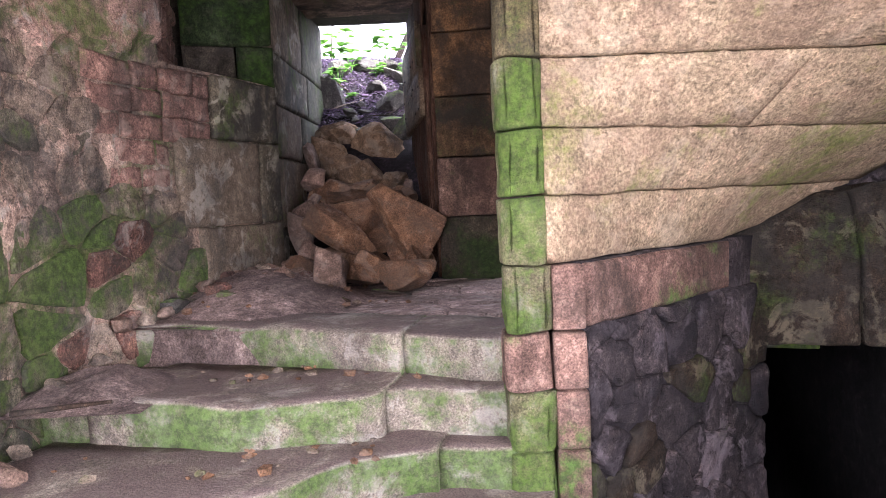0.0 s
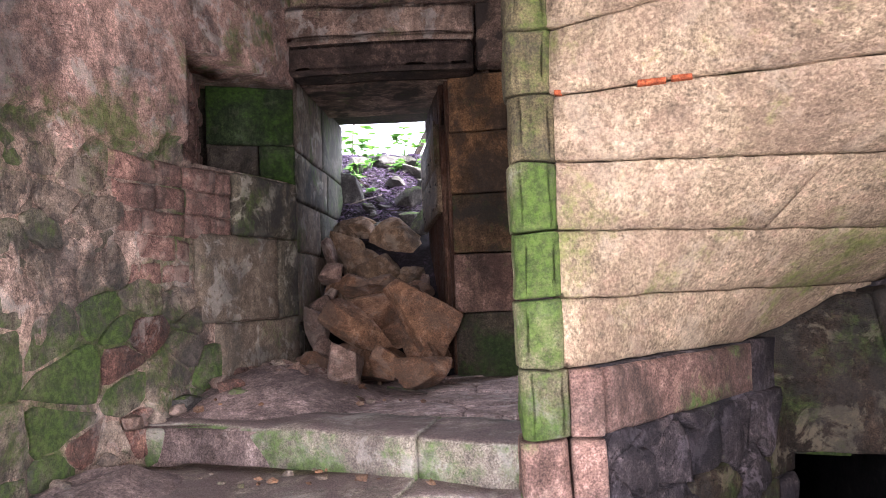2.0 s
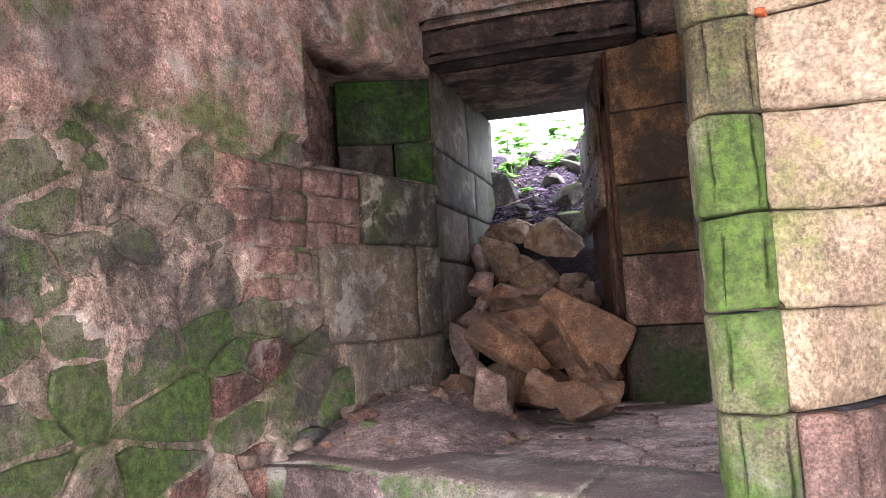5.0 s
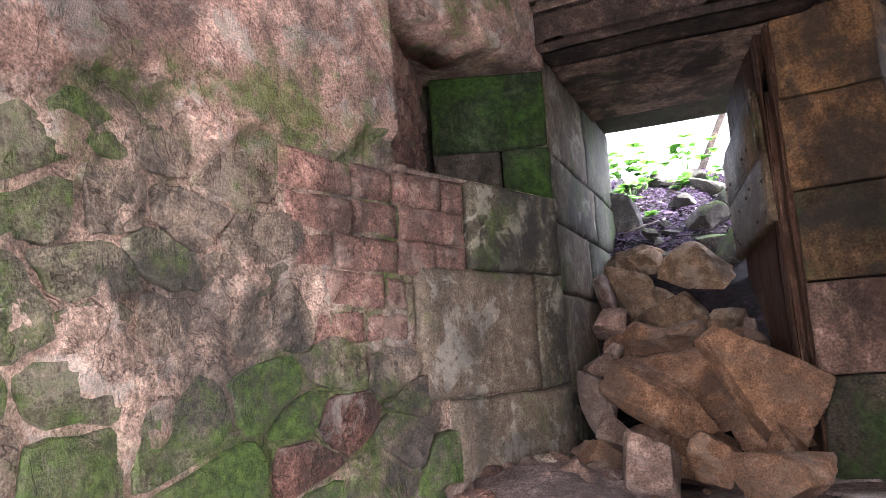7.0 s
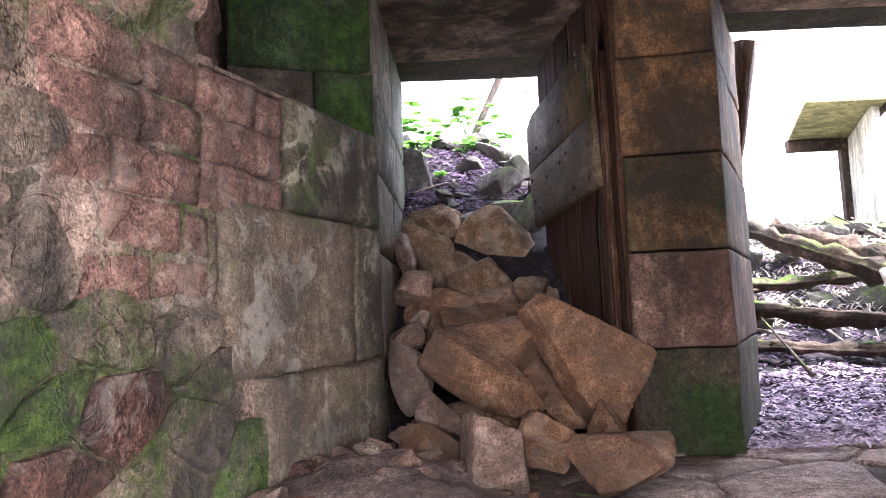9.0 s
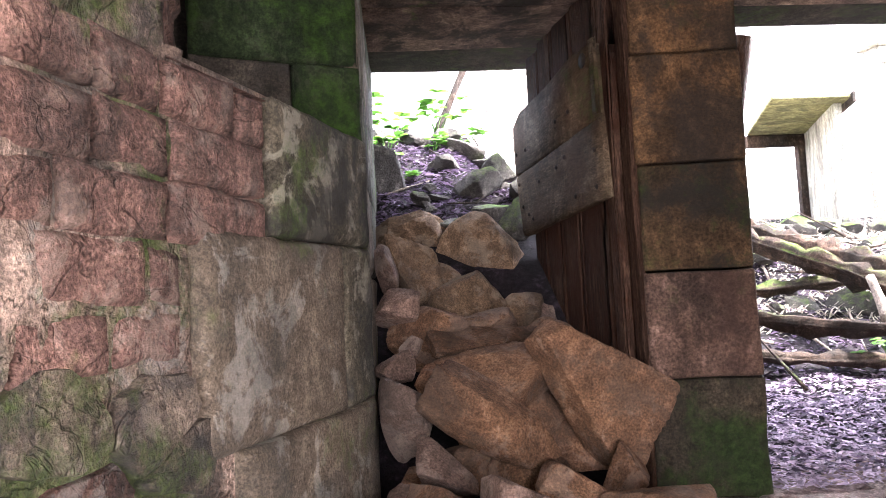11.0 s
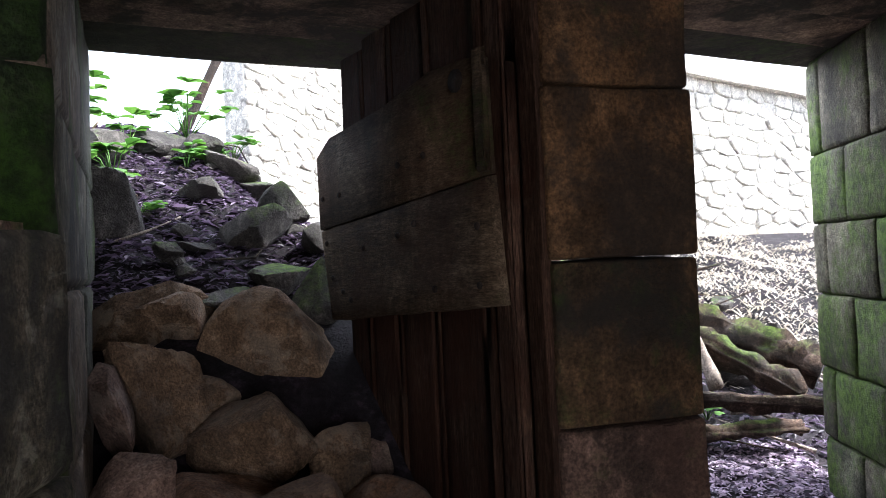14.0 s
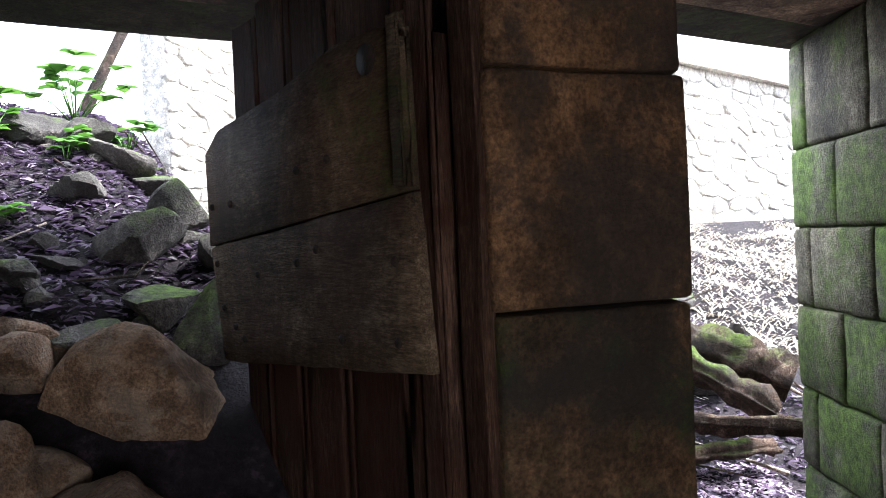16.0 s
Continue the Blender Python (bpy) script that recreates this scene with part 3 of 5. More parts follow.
def left_point(s, z):
    q, n = left_surf(s, z)
    if z < 2.36 and s > s_at(4.12):
        coat = -0.03
    elif coat_held(s, z):
        coat = 0.026 + wob(q, 7, 0.006) + wob(q, 15, 0.004) + max(0.0, wob(q, 5, 0.05) - 0.022) * -1.2
    else:
        cover = min(max((noise.noise(q * 3.6) + 0.6 * noise.noise(q * 10) - 0.27) / 0.16, 0.0), 1.0)
        if q.y > 3.5 and z > 1.6:
            cover *= 0.35
        coat = -0.004 + 0.020 * cover + wob(q, 4, 0.004) + wob(q, 9, 0.009) + wob(q, 19, 0.008) + wob(q, 37, 0.005)
    return q + n * (coat + wob(q, 2.2, 0.014))


us = sorted(set([round(v, 4) for v in np.arange(0, 3.4, 0.2)] + [round(v, 4) for v in np.arange(3.4, S_NICHE - 0.02, 0.03)] + [S_NICHE] + list(np.linspace(S_NICHE, S_END, 38)[1:])))
vs = [*np.arange(-0.6, 2.31, 0.03), 2.33, *np.arange(2.36, 2.985, 0.03), 3.0, *np.arange(3.06, 4.4, 0.06)]
wall_left = solid("wall_left", sheet(us, vs, left_point, lambda u, v: not (u > S_NICHE and 2.33 < v < 3.0) and not (s_at(0.0) < u < s_at(1.5) and 0.0 < v < 2.5)), M_PLASTER,
                  "pinkish plastered rubble wall with moss and mould stains", "wall", "structure", turn=False)
wall_left.data.materials.append(M_MORTAR)
for face in wall_left.data.polygons:
    c = face.center
    if c.y > -2.6 and not coat_held(s_at(min(c.y, 5.05)), c.z):
        face.material_index = 1
so = wall_left.modifiers.new("thickness", "SOLIDIFY")
so.thickness, so.offset = 0.35, -1.0

# dressed corner stones of the wall by the blocked doorway: (from y, to y, from z, to z)
for y0, y1, z0, z1, m in [(4.43, 5.05, 1.93, 2.31, M_ASHLARDAMP), (4.12, 4.82, 1.40, 1.92, M_ASHLAR), (4.83, 5.05, 1.40, 1.92, M_ASHLARDAMP), (4.28, 5.05, 0.93, 1.39, M_ASHLAR)]:
    (ax, ay), (bx, by) = on_left(s_at(y0)), on_left(s_at(y1))
    bm = face_block((ax, ay, z0), (bx, by, z0), (bx, by, z1), (ax, ay, z1), proud=0.03, deep=0.08, nu=13, nv=9, amp=0.007, facing=(1, -0.4, 0))
    part("ashlar_block", bm, m, wall_left)
for y0, y1, z0, z1 in [(4.56, 5.05, 3.02, 3.36), (4.08, 4.55, 3.03, 3.3), (4.3, 5.05, 3.38, 3.8), (3.9, 4.28, 3.36, 3.7)]:
    (ax, ay), (bx, by) = on_left(s_at(y0)), on_left(s_at(y1))
    bm = face_block((ax, ay, z0), (bx, by, z0), (bx, by, z1), (ax, ay, z1), proud=0.02, deep=0.08, amp=0.012, facing=(1, -0.4, 0))
    part("upper_block", bm, M_LINTELFACE, wall_left)

# the niche behind the wall face
bm = bmesh.new()
A, B, C, D = (-1.508, 4.046), (-1.70, 4.865), (-1.10, 5.10), (-1.36, 4.41)
lo = [bm.verts.new((x, y, 2.30)) for x, y in (A, B, C, D)]
bm.faces.new(lo)
part("niche_ledge", bm, M_BRICK, wall_left)
bm = bmesh.new()
lo = [bm.verts.new((x, y, 3.002)) for x, y in ((-1.49, 4.03), (-1.80, 5.0), (-1.12, 5.14), (-1.11, 5.02), (-1.34, 4.40))]
hi = [bm.verts.new(v.co + Vector((0, 0, 0.2))) for v in lo]
bm.faces.new(lo)
bm.faces.new(hi)
for i in range(5):
    bm.faces.new((lo[i], lo[(i + 1) % 5], hi[(i + 1) % 5], hi[i]))
part("niche_soffit", bm, M_LINTELFACE, wall_left, "pink stone slab over the niche", smooth=False)
GB0, GB1 = Vector((-1.70, 4.865, 0)), Vector((-1.112, 5.082, 0))
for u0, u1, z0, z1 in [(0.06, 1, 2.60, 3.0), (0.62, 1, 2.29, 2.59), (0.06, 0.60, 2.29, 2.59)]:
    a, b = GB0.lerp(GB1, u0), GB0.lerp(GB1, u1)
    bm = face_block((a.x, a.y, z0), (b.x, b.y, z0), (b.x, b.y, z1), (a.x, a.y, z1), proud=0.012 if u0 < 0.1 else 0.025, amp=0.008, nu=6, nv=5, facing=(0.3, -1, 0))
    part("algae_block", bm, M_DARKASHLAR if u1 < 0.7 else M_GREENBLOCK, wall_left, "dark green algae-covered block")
for k in range(7):
    z0, sh = 2.33 + k * 0.097, 0.12 * (k % 2)
    for t0, t1 in ((0.03, 0.45 + sh), (0.47 + sh, 1.0)):
        a, b = Vector((-1.525, 4.06, 0)).lerp(Vector((-1.70, 4.87, 0)), t0), Vector((-1.525, 4.06, 0)).lerp(Vector((-1.70, 4.87, 0)), t1)
        a, b = (v + Vector((rng.uniform(-0.03, 0.02), 0, 0)) for v in (a, b))
        bm = face_block((a.x, a.y, z0), (b.x, b.y, z0), (b.x, b.y, z0 + 0.085), (a.x, a.y, z0 + 0.085), nu=3, nv=2, edge=0.012, facing=(1, 0, 0))
        part("niche_brick", bm, M_BRICK, wall_left)

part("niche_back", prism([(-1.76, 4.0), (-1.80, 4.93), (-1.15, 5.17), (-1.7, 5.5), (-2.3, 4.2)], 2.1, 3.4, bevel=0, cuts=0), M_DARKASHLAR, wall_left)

# coursed red blocks beside the dressed corner
z0 = 1.63
for k, high in enumerate((0.125, 0.135, 0.14, 0.135, 0.14)):
    y, y_end = 3.62 + 0.07 * math.sin(k * 2.3) - (0.14 if k > 2 else 0), (4.41 if z0 > 1.88 else 4.09)
    while y < y_end - 0.06:
        y1 = min(y + rng.uniform(0.17, 0.34), y_end)
        if y_end - y1 < 0.08:
            y1 = y_end
        (ax, ay), (bx, by) = on_left(s_at(y)), on_left(s_at(y1 - rng.uniform(0.012, 0.022)))
        j = [rng.uniform(-0.010, 0.010) for _ in range(4)]
        top = z0 + high - rng.uniform(0.012, 0.024)
        bm = face_block((ax, ay, z0 + j[0]), (bx, by, z0 + j[1]), (bx, by, top + j[2]), (ax, ay, top + j[3]), proud=rng.uniform(0.008, 0.022), edge=0.016, nu=7, nv=5, amp=0.016, facing=(1, -0.4, 0))
        part("red_block", bm, M_BRICK, wall_left)
        y = y1
    z0 += high

# rubble stones of the lower wall, bedded nearly flush in mortar
seeds = [p for p in scatter_seeds(s_at(1.75), s_at(4.4), -0.05, 2.75, 0.235, 0.15, rng, 0.49) if rng.random() > 0.22]
for poly in cells(seeds, (s_at(1.62), s_at(4.45), -0.1, 2.8), 1.35):
    cs, cz = sum(p[0] for p in poly) / len(poly), sum(p[1] for p in poly) / len(poly)
    y = on_left(cs)[1]
    if (y > 4.08 and cz > 1.36) or (y > 4.25) or (y > 3.60 and cz > 1.62) or max(p[1] for p in poly) > plaster_edge(cs) + 0.04:
        continue
    red = 1.22 < cz < 1.62 and 3.55 < y < 4.1
    sunk = cz > plaster_edge(cs) - 0.38
    bm = cell_stone(poly, left_surf, rng.uniform(0.012, 0.030) if red else rng.uniform(0.007, 0.014) if sunk else rng.uniform(0.007, 0.020), rng.choice((0.003, 0.005, 0.008, 0.013, 0.020)), rng)
    green = rng.random() < (0.72 if y < 3.45 else 0.35) * (0.5 if sunk else 1)
    stone = part("rubble_stone", bm, M_REDSTONE if red and rng.random() < 0.6 or rng.random() < 0.06 else M_RUBBLEMOSS if green else M_RUBBLE, wall_left)
    stone.data.set_sharp_from_angle(angle=radians(28))

# ---------------------------------------------------------------- doorway wall: reveal, lintels, pillar, right jamb
RV0, RV1 = Vector((-1.125, 5.075, 0)), Vector((-1.078, 7.0, 0))
reveal = solid("wall_doorway_side", prism([(-1.75, 5.10), (-1.136, 5.10), (-1.09, 6.99), (-1.75, 6.99)], 0.4, 3.17, bevel=0.01, cuts=3), M_ASHLARDAMP, "damp grey doorway reveal of dressed stone", "wall", "structure")
for k, (z0, z1) in enumerate([(0.9, 1.34), (1.35, 1.84), (1.85, 2.21), (2.22, 2.57), (2.58, 3.165)]):
    cut = (0.45, 0.62, 0.42, 0.58, 0.50)[k]
    for u0, u1 in ((0.0, cut), (cut + 0.008, 1.0)):
        a, b = RV0.lerp(RV1, u0), RV0.lerp(RV1, u1)
        bm = face_block((a.x, a.y, z0), (b.x, b.y, z0), (b.x, b.y, z1), (a.x, a.y, z1), proud=0.015, amp=0.007, nu=8, nv=6, facing=(1, 0, 0))
        part("reveal_block", bm, M_REVEAL if u0 > 0.3 else M_ASHLARDAMP if k in (0, 3) else M_ASHLAR, reveal)

pillar = thing("stone_pillar", (0.3, 5.6, 0.92), "brown squared stone pillar with green algae at its foot", "pillar")


def pillar_plan(g):
    return [(-0.012 + g, 5.252), (0.408, 5.18 + g), (0.98 + g, 6.3), (0.02, 6.33)]


for z0, z1, g, m in [(0.80, 1.36, -0.004, M_PILLARFOOT), (1.366, 1.788, 0.0, M_PILLARPINK), (1.796, 2.222, 0.003, M_PILLARDARK), (2.230, 2.676, -0.004, M_PILLAR), (2.684, 3.10, 0.004, M_PILLAR)]:
    part("pillar_block", prism(pillar_plan(g), z0, z1, bevel=0.014, cuts=9, amp=0.008, s=4), m, pillar)

lintel_left = thing("lintel", (-0.4, 5.0, 3.07), "massive lintel stone, darker along its lower edge, over the blocked doorway", "lintel")
bm = box(-1.13, 0.20, 4.94, 5.29, 3.27, 3.56, bevel=0.06, cuts=7, amp=0.016, s=3)
part("front_stone", bm, M_LINTELFACE, lintel_left)
# lower part, set back a little and coloured darker than the upper face
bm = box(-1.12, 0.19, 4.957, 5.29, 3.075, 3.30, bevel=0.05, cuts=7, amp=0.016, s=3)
part("sooty_underside", bm, M_LINTELDARK, lintel_left, "dark recessed lower edge")
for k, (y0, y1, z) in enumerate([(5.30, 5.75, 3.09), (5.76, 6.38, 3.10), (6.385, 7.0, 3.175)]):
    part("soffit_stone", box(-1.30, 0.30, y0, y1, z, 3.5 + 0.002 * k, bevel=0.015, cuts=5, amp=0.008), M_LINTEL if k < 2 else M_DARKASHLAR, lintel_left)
lintel_right = thing("lintel", (1.4, 5.5, 3.1), "long stone lintel over the open doorway", "lintel")
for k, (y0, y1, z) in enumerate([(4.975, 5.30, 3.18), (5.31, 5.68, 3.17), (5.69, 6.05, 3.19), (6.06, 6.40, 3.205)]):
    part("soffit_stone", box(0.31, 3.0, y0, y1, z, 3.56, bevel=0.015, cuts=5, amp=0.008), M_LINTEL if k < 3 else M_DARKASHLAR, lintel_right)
tagged(solid("wall_over_doorways", box(-1.9, 3.2, 5.02, 6.3, 3.57, 4.5, bevel=0.0, cuts=4, amp=0.02), M_LINTEL), "brown stone wall above the lintels", "wall", "", "structure")
part("spall_block", box(0.21, 0.48, 4.98, 5.2, 3.105, 3.55, bevel=0.03, cuts=4, amp=0.015), M_LINTEL, lintel_right)

# right jamb: a splayed wall of mossy dressed stone
JB0, JB1 = Vector((2.36, 6.32, 0)), Vector((1.30, 4.62, 0))
jdir = (JB1 - JB0).normalized()
jn = Vector((-0.85, 0.53, 0))
bm = prism([(JB0.x + 0.02, JB0.y), (JB1.x + 0.03, JB1.y), (JB1.x + 0.9, JB1.y - 0.4), (3.1, 6.32)], 0.5, 3.2, bevel=0.01, cuts=3)
jamb = solid("wall_right_jamb", bm, M_JAMB, "mossy green dressed stone doorway jamb", "wall", "structure")
for k, (z0, z1) in enumerate([(0.85, 1.24), (1.25, 1.60), (1.61, 1.98), (1.99, 2.34), (2.35, 2.70), (2.71, 3.18)]):
    d, j = 0.0, 0
    while d < 1.95:
        w = (0.16, 0.52, 0.44, 0.6, 0.5)[j % 5] if k % 2 else (0.42, 0.5, 0.38, 0.6, 0.5)[j % 5]
        a, b = JB0 + jdir * d, JB0 + jdir * min(d + w - 0.012, 2.0)
        bm = face_block((a.x, a.y, z0), (b.x, b.y, z0), (b.x, b.y, z1), (a.x, a.y, z1), proud=rng.uniform(0.008, 0.022), amp=0.008, facing=jn)
        part("jamb_block", bm, M_JAMBGREY if (j + 2 * k) % 5 in (1, 2, 4) else M_JAMB, jamb)
        d += w
        j += 1

# ---------------------------------------------------------------- newel and winding stair above
newel = thing("stair_newel", (0.31, 2.85, 0), "green mossy stone newel post of a winding stair", "newel post")
NZ = [-0.6, -0.2, 0.05, 0.275, 0.507, 0.739, 0.969, 1.230, 1.491, 1.747, 2.010, 2.271, 2.522, 2.78, 3.04, 3.3, 3.56, 3.82, 4.08, 4.34]
for k, (z0, z1) in enumerate(zip(NZ, NZ[1:])):
    plan = []
    for i in range(20):
        a = 2 * math.pi * i / 20
        r = 1 / max(abs(math.cos(a)) ** 7 + abs(math.sin(a)) ** 7, 1e-6) ** (1 / 7)
        plan.append((0.315 + 0.092 * r * math.cos(a) + rng.uniform(-0.003, 0.003) + (0.004, -0.006, 0.008, -0.002)[k % 4], 2.835 + 0.11 * r * math.sin(a)))
    part("newel_drum", prism(plan, z0 + 0.004, z1 - 0.004, bevel=0.012, cuts=2, amp=0.012, s=9), M_NEWELTAN if z0 > 1.99 else M_REDQUOIN if abs(z0 - 0.739) < 0.01 else M_NEWEL, newel)

stair = thing("winding_stair", (1.2, 2.9, 1.23), "pale worn underside of a winding stone stair", "staircase")
HINGE = Vector((0.405, 2.745, 0))
LINES = [(1.230, 42.0), (1.491, 33.0), (1.747, 20.0), (2.010, 3.0), (2.271, -17.5), (2.522, -37.0), (2.78, -56.0), (3.04, -75.0)]


def soffit_point(k, r, v, lift):
    """A point on the underside of step k, r along it and v up it."""
    (z0, a0), (z1, a1) = LINES[k], LINES[k + 1]
    a0, a1 = radians(a0), radians(a1)
    lo = HINGE + Vector((math.cos(a0) * r, math.sin(a0) * r, z0))
    hi = HINGE + Vector((math.cos(a1) * r, math.sin(a1) * r, z1))
    q = lo.lerp(hi, v)
    n = Vector((math.cos(a1), math.sin(a1), 0)).cross(Vector((0, 0, 1)))
    return q + n * lift


def stair_slab(k, near, far):
    """One step's underside from near(v) to far(v) along its length."""
    prof = [(0.0, -0.06), (0.0, 0.004), (0.025, 0.018), (0.2, 0.018), (0.4, 0.013), (0.6, 0.010), (0.8, 0.005), (0.955, 0.0), (0.985, -0.012), (1.02, -0.06)]
    bm = bmesh.new()
    rows = []
    for v, lift in prof:
        row = []
        for t in np.linspace(0, 1, 30):
            r = near(v) + (far(v) - near(v)) * t
            rise = min(max((r - 1.3) / 0.85, 0.0), 1.0) ** 1.6 if k == 0 else 0.0  # the lowest step dies out into the wall
            q = soffit_point(k, r, v + (1 - v) * 0.97 * rise, lift)
            ragged = wob(q, 23, 0.008) if v < 0.03 or v > 0.95 else 0.0
            row.append(bm.verts.new(q + Vector((wob(q, 3, 0.010), wob(q, 5, 0.008), wob(q + Vector((3, 3, 3)), 4, 0.010) + ragged))))
        rows.append(row)
    for lo, hi in zip(rows, rows[1:]):
        for i in range(29):
            bm.faces.new((lo[i], lo[i + 1], hi[i + 1], hi[i]))
    ob = part("stair_slab", bm, M_SLAB, stair, turn=False)
    th = ob.modifiers.new("thickness", "SOLIDIFY")
    th.thickness, th.offset = 0.05, -1


for k in range(len(LINES) - 1):
    if k == 2:
        stair_slab(k, lambda v: -0.01, lambda v: 0.945 + 0.13 * v)
        stair_slab(k, lambda v: 0.955 + 0.13 * v, lambda v: 2.2)
    else:
        stair_slab(k, lambda v: -0.01, lambda v: 2.2)
for r0, r1 in ((0.31, 0.41), (0.43, 0.50), (0.005, 0.03)):
    a, b = soffit_point(4, r0, 0.0, 0.012), soffit_point(4, r1, 0.0, 0.012)
    part("tile_chip", face_block(a - Vector((0, 0, 0.010)), b - Vector((0, 0, 0.014)), b + Vector((0, 0, 0.006)), a + Vector((0, 0, 0.010)), edge=0.004, nu=4, nv=2, facing=(0, -1, 0)), M_TILE, stair,
         "orange tile fragment bedded in the joint")

# wall below the winding stair and the dark cellar doorway
W0, W1 = Vector((0.53, 2.78, 0)), Vector((1.66, 3.80, 0))
wdir, wn_ = (W1 - W0).normalized(), Vector((0.67, -0.74, 0))


def cellar_surf(u, v):
    q = W0 + wdir * u
    return Vector((q.x, q.y, v)), wn_


Q = W0 + wdir * 1.54
back = Vector((-0.67, 0.74, 0)) * 0.3
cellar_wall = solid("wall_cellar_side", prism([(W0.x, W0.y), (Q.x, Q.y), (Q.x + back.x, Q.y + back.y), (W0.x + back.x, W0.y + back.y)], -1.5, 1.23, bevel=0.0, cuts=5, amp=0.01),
                    M_CELLAR, "grey rubble wall beneath the stair, coloured dark for shade", "wall", "structure")
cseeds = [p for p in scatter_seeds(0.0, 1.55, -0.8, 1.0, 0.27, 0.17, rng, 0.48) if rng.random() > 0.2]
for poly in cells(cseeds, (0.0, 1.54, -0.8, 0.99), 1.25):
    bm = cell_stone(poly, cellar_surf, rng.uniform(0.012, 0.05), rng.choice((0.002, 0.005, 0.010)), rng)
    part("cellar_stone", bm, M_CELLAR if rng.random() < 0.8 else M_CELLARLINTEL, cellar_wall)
a, b = cellar_surf(0.0, 0)[0], cellar_surf(1.15, 0)[0]
bm = face_block((a.x, a.y, 0.98), (b.x, b.y, 1.0), (b.x, b.y, 1.225), (a.x, a.y, 1.225), proud=0.03, nu=9, nv=4, facing=wn_)
part("bearing_stone", bm, M_REDQUOIN, cellar_wall, "long reddish stone under the stair")
for z0, z1 in [(-0.6, -0.2), (-0.19, 0.05), (0.06, 0.27), (0.28, 0.50), (0.51, 0.735), (0.745, 0.965), (0.975, 1.225)]:
    part("quoin", box(0.408, 0.535, 2.73, 2.95, z0, z1, bevel=0.012, cuts=3, amp=0.006), M_REDQUOIN, cellar_wall, "pinkish corner stone")
cellar_lintel = thing("cellar_lintel", (2.1, 3.8, 0.65), "cracked brown lintel stones over a dark cellar doorway", "lintel")
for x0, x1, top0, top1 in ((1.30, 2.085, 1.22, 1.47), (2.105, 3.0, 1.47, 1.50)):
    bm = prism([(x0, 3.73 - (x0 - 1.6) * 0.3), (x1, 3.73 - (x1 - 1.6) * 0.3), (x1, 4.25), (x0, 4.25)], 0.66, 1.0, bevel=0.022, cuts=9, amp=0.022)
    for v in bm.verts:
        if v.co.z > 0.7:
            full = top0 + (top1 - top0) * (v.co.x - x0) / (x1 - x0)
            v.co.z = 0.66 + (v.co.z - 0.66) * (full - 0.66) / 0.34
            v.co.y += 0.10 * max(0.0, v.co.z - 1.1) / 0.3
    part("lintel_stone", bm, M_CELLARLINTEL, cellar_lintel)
part("upper_fill", box(1.3, 3.4, 3.92, 4.3, 1.20, 3.2, bevel=0.0, cuts=3, amp=0.02), M_CELLAR, cellar_lintel)
# cellar interior, its deep shade put into the near-black stone colour
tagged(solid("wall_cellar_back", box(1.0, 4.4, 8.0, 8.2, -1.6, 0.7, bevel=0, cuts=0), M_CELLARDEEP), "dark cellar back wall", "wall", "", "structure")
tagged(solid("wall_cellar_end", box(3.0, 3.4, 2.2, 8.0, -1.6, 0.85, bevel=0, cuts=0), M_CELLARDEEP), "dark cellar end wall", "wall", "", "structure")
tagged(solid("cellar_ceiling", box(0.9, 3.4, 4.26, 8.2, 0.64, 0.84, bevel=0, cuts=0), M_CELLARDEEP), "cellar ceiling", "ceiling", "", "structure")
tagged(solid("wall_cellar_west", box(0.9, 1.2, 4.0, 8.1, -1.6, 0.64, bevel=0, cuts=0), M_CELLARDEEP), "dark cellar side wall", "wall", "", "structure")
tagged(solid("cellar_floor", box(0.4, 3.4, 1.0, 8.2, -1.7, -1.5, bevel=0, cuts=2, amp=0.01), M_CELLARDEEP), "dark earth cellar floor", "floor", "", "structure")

# ---------------------------------------------------------------- steps, landing and hall floor
NOSES = [
    (0.92, [(0.36, 2.90), (-0.19, 3.14), (-0.66, 3.36), (-1.33, 3.70), (-1.75, 3.74)]),
    (0.73, [(0.36, 2.83), (-0.24, 2.93), (-0.30, 2.85), (-0.83, 2.76), (-1.49, 2.98), (-1.82, 3.05)]),
    (0.54, [(0.36, 2.72), (-0.09, 2.76), (-0.385, 2.65), (-0.66, 2.34), (-1.2, 2.32), (-1.84, 2.4)]),
    (0.36, [(0.36, 2.60), (-0.2, 2.3), (-0.6, 2.02), (-1.2, 1.95), (-1.86, 2.0)]),
    (0.18, [(0.36, 2.50), (-0.1, 2.0), (-0.5, 1.65), (-1.2, 1.55), (-1.88, 1.5)]),
]


JOINTS = [(-0.185,), (-0.25, -1.5), (-0.07,), (-0.5,), (-0.6,)]  # where each step's blocks meet


def along(pts, t):
    seg = [math.dist(a, b) for a, b in zip(pts, pts[1:])]
    d = t * sum(seg)
    for (a, b), l in zip(zip(pts, pts[1:]), seg):
        if d <= l + 1e-9:
            return a[0] + (b[0] - a[0]) * d / l, a[1] + (b[1] - a[1]) * d / l
        d -= l
    return pts[-1]


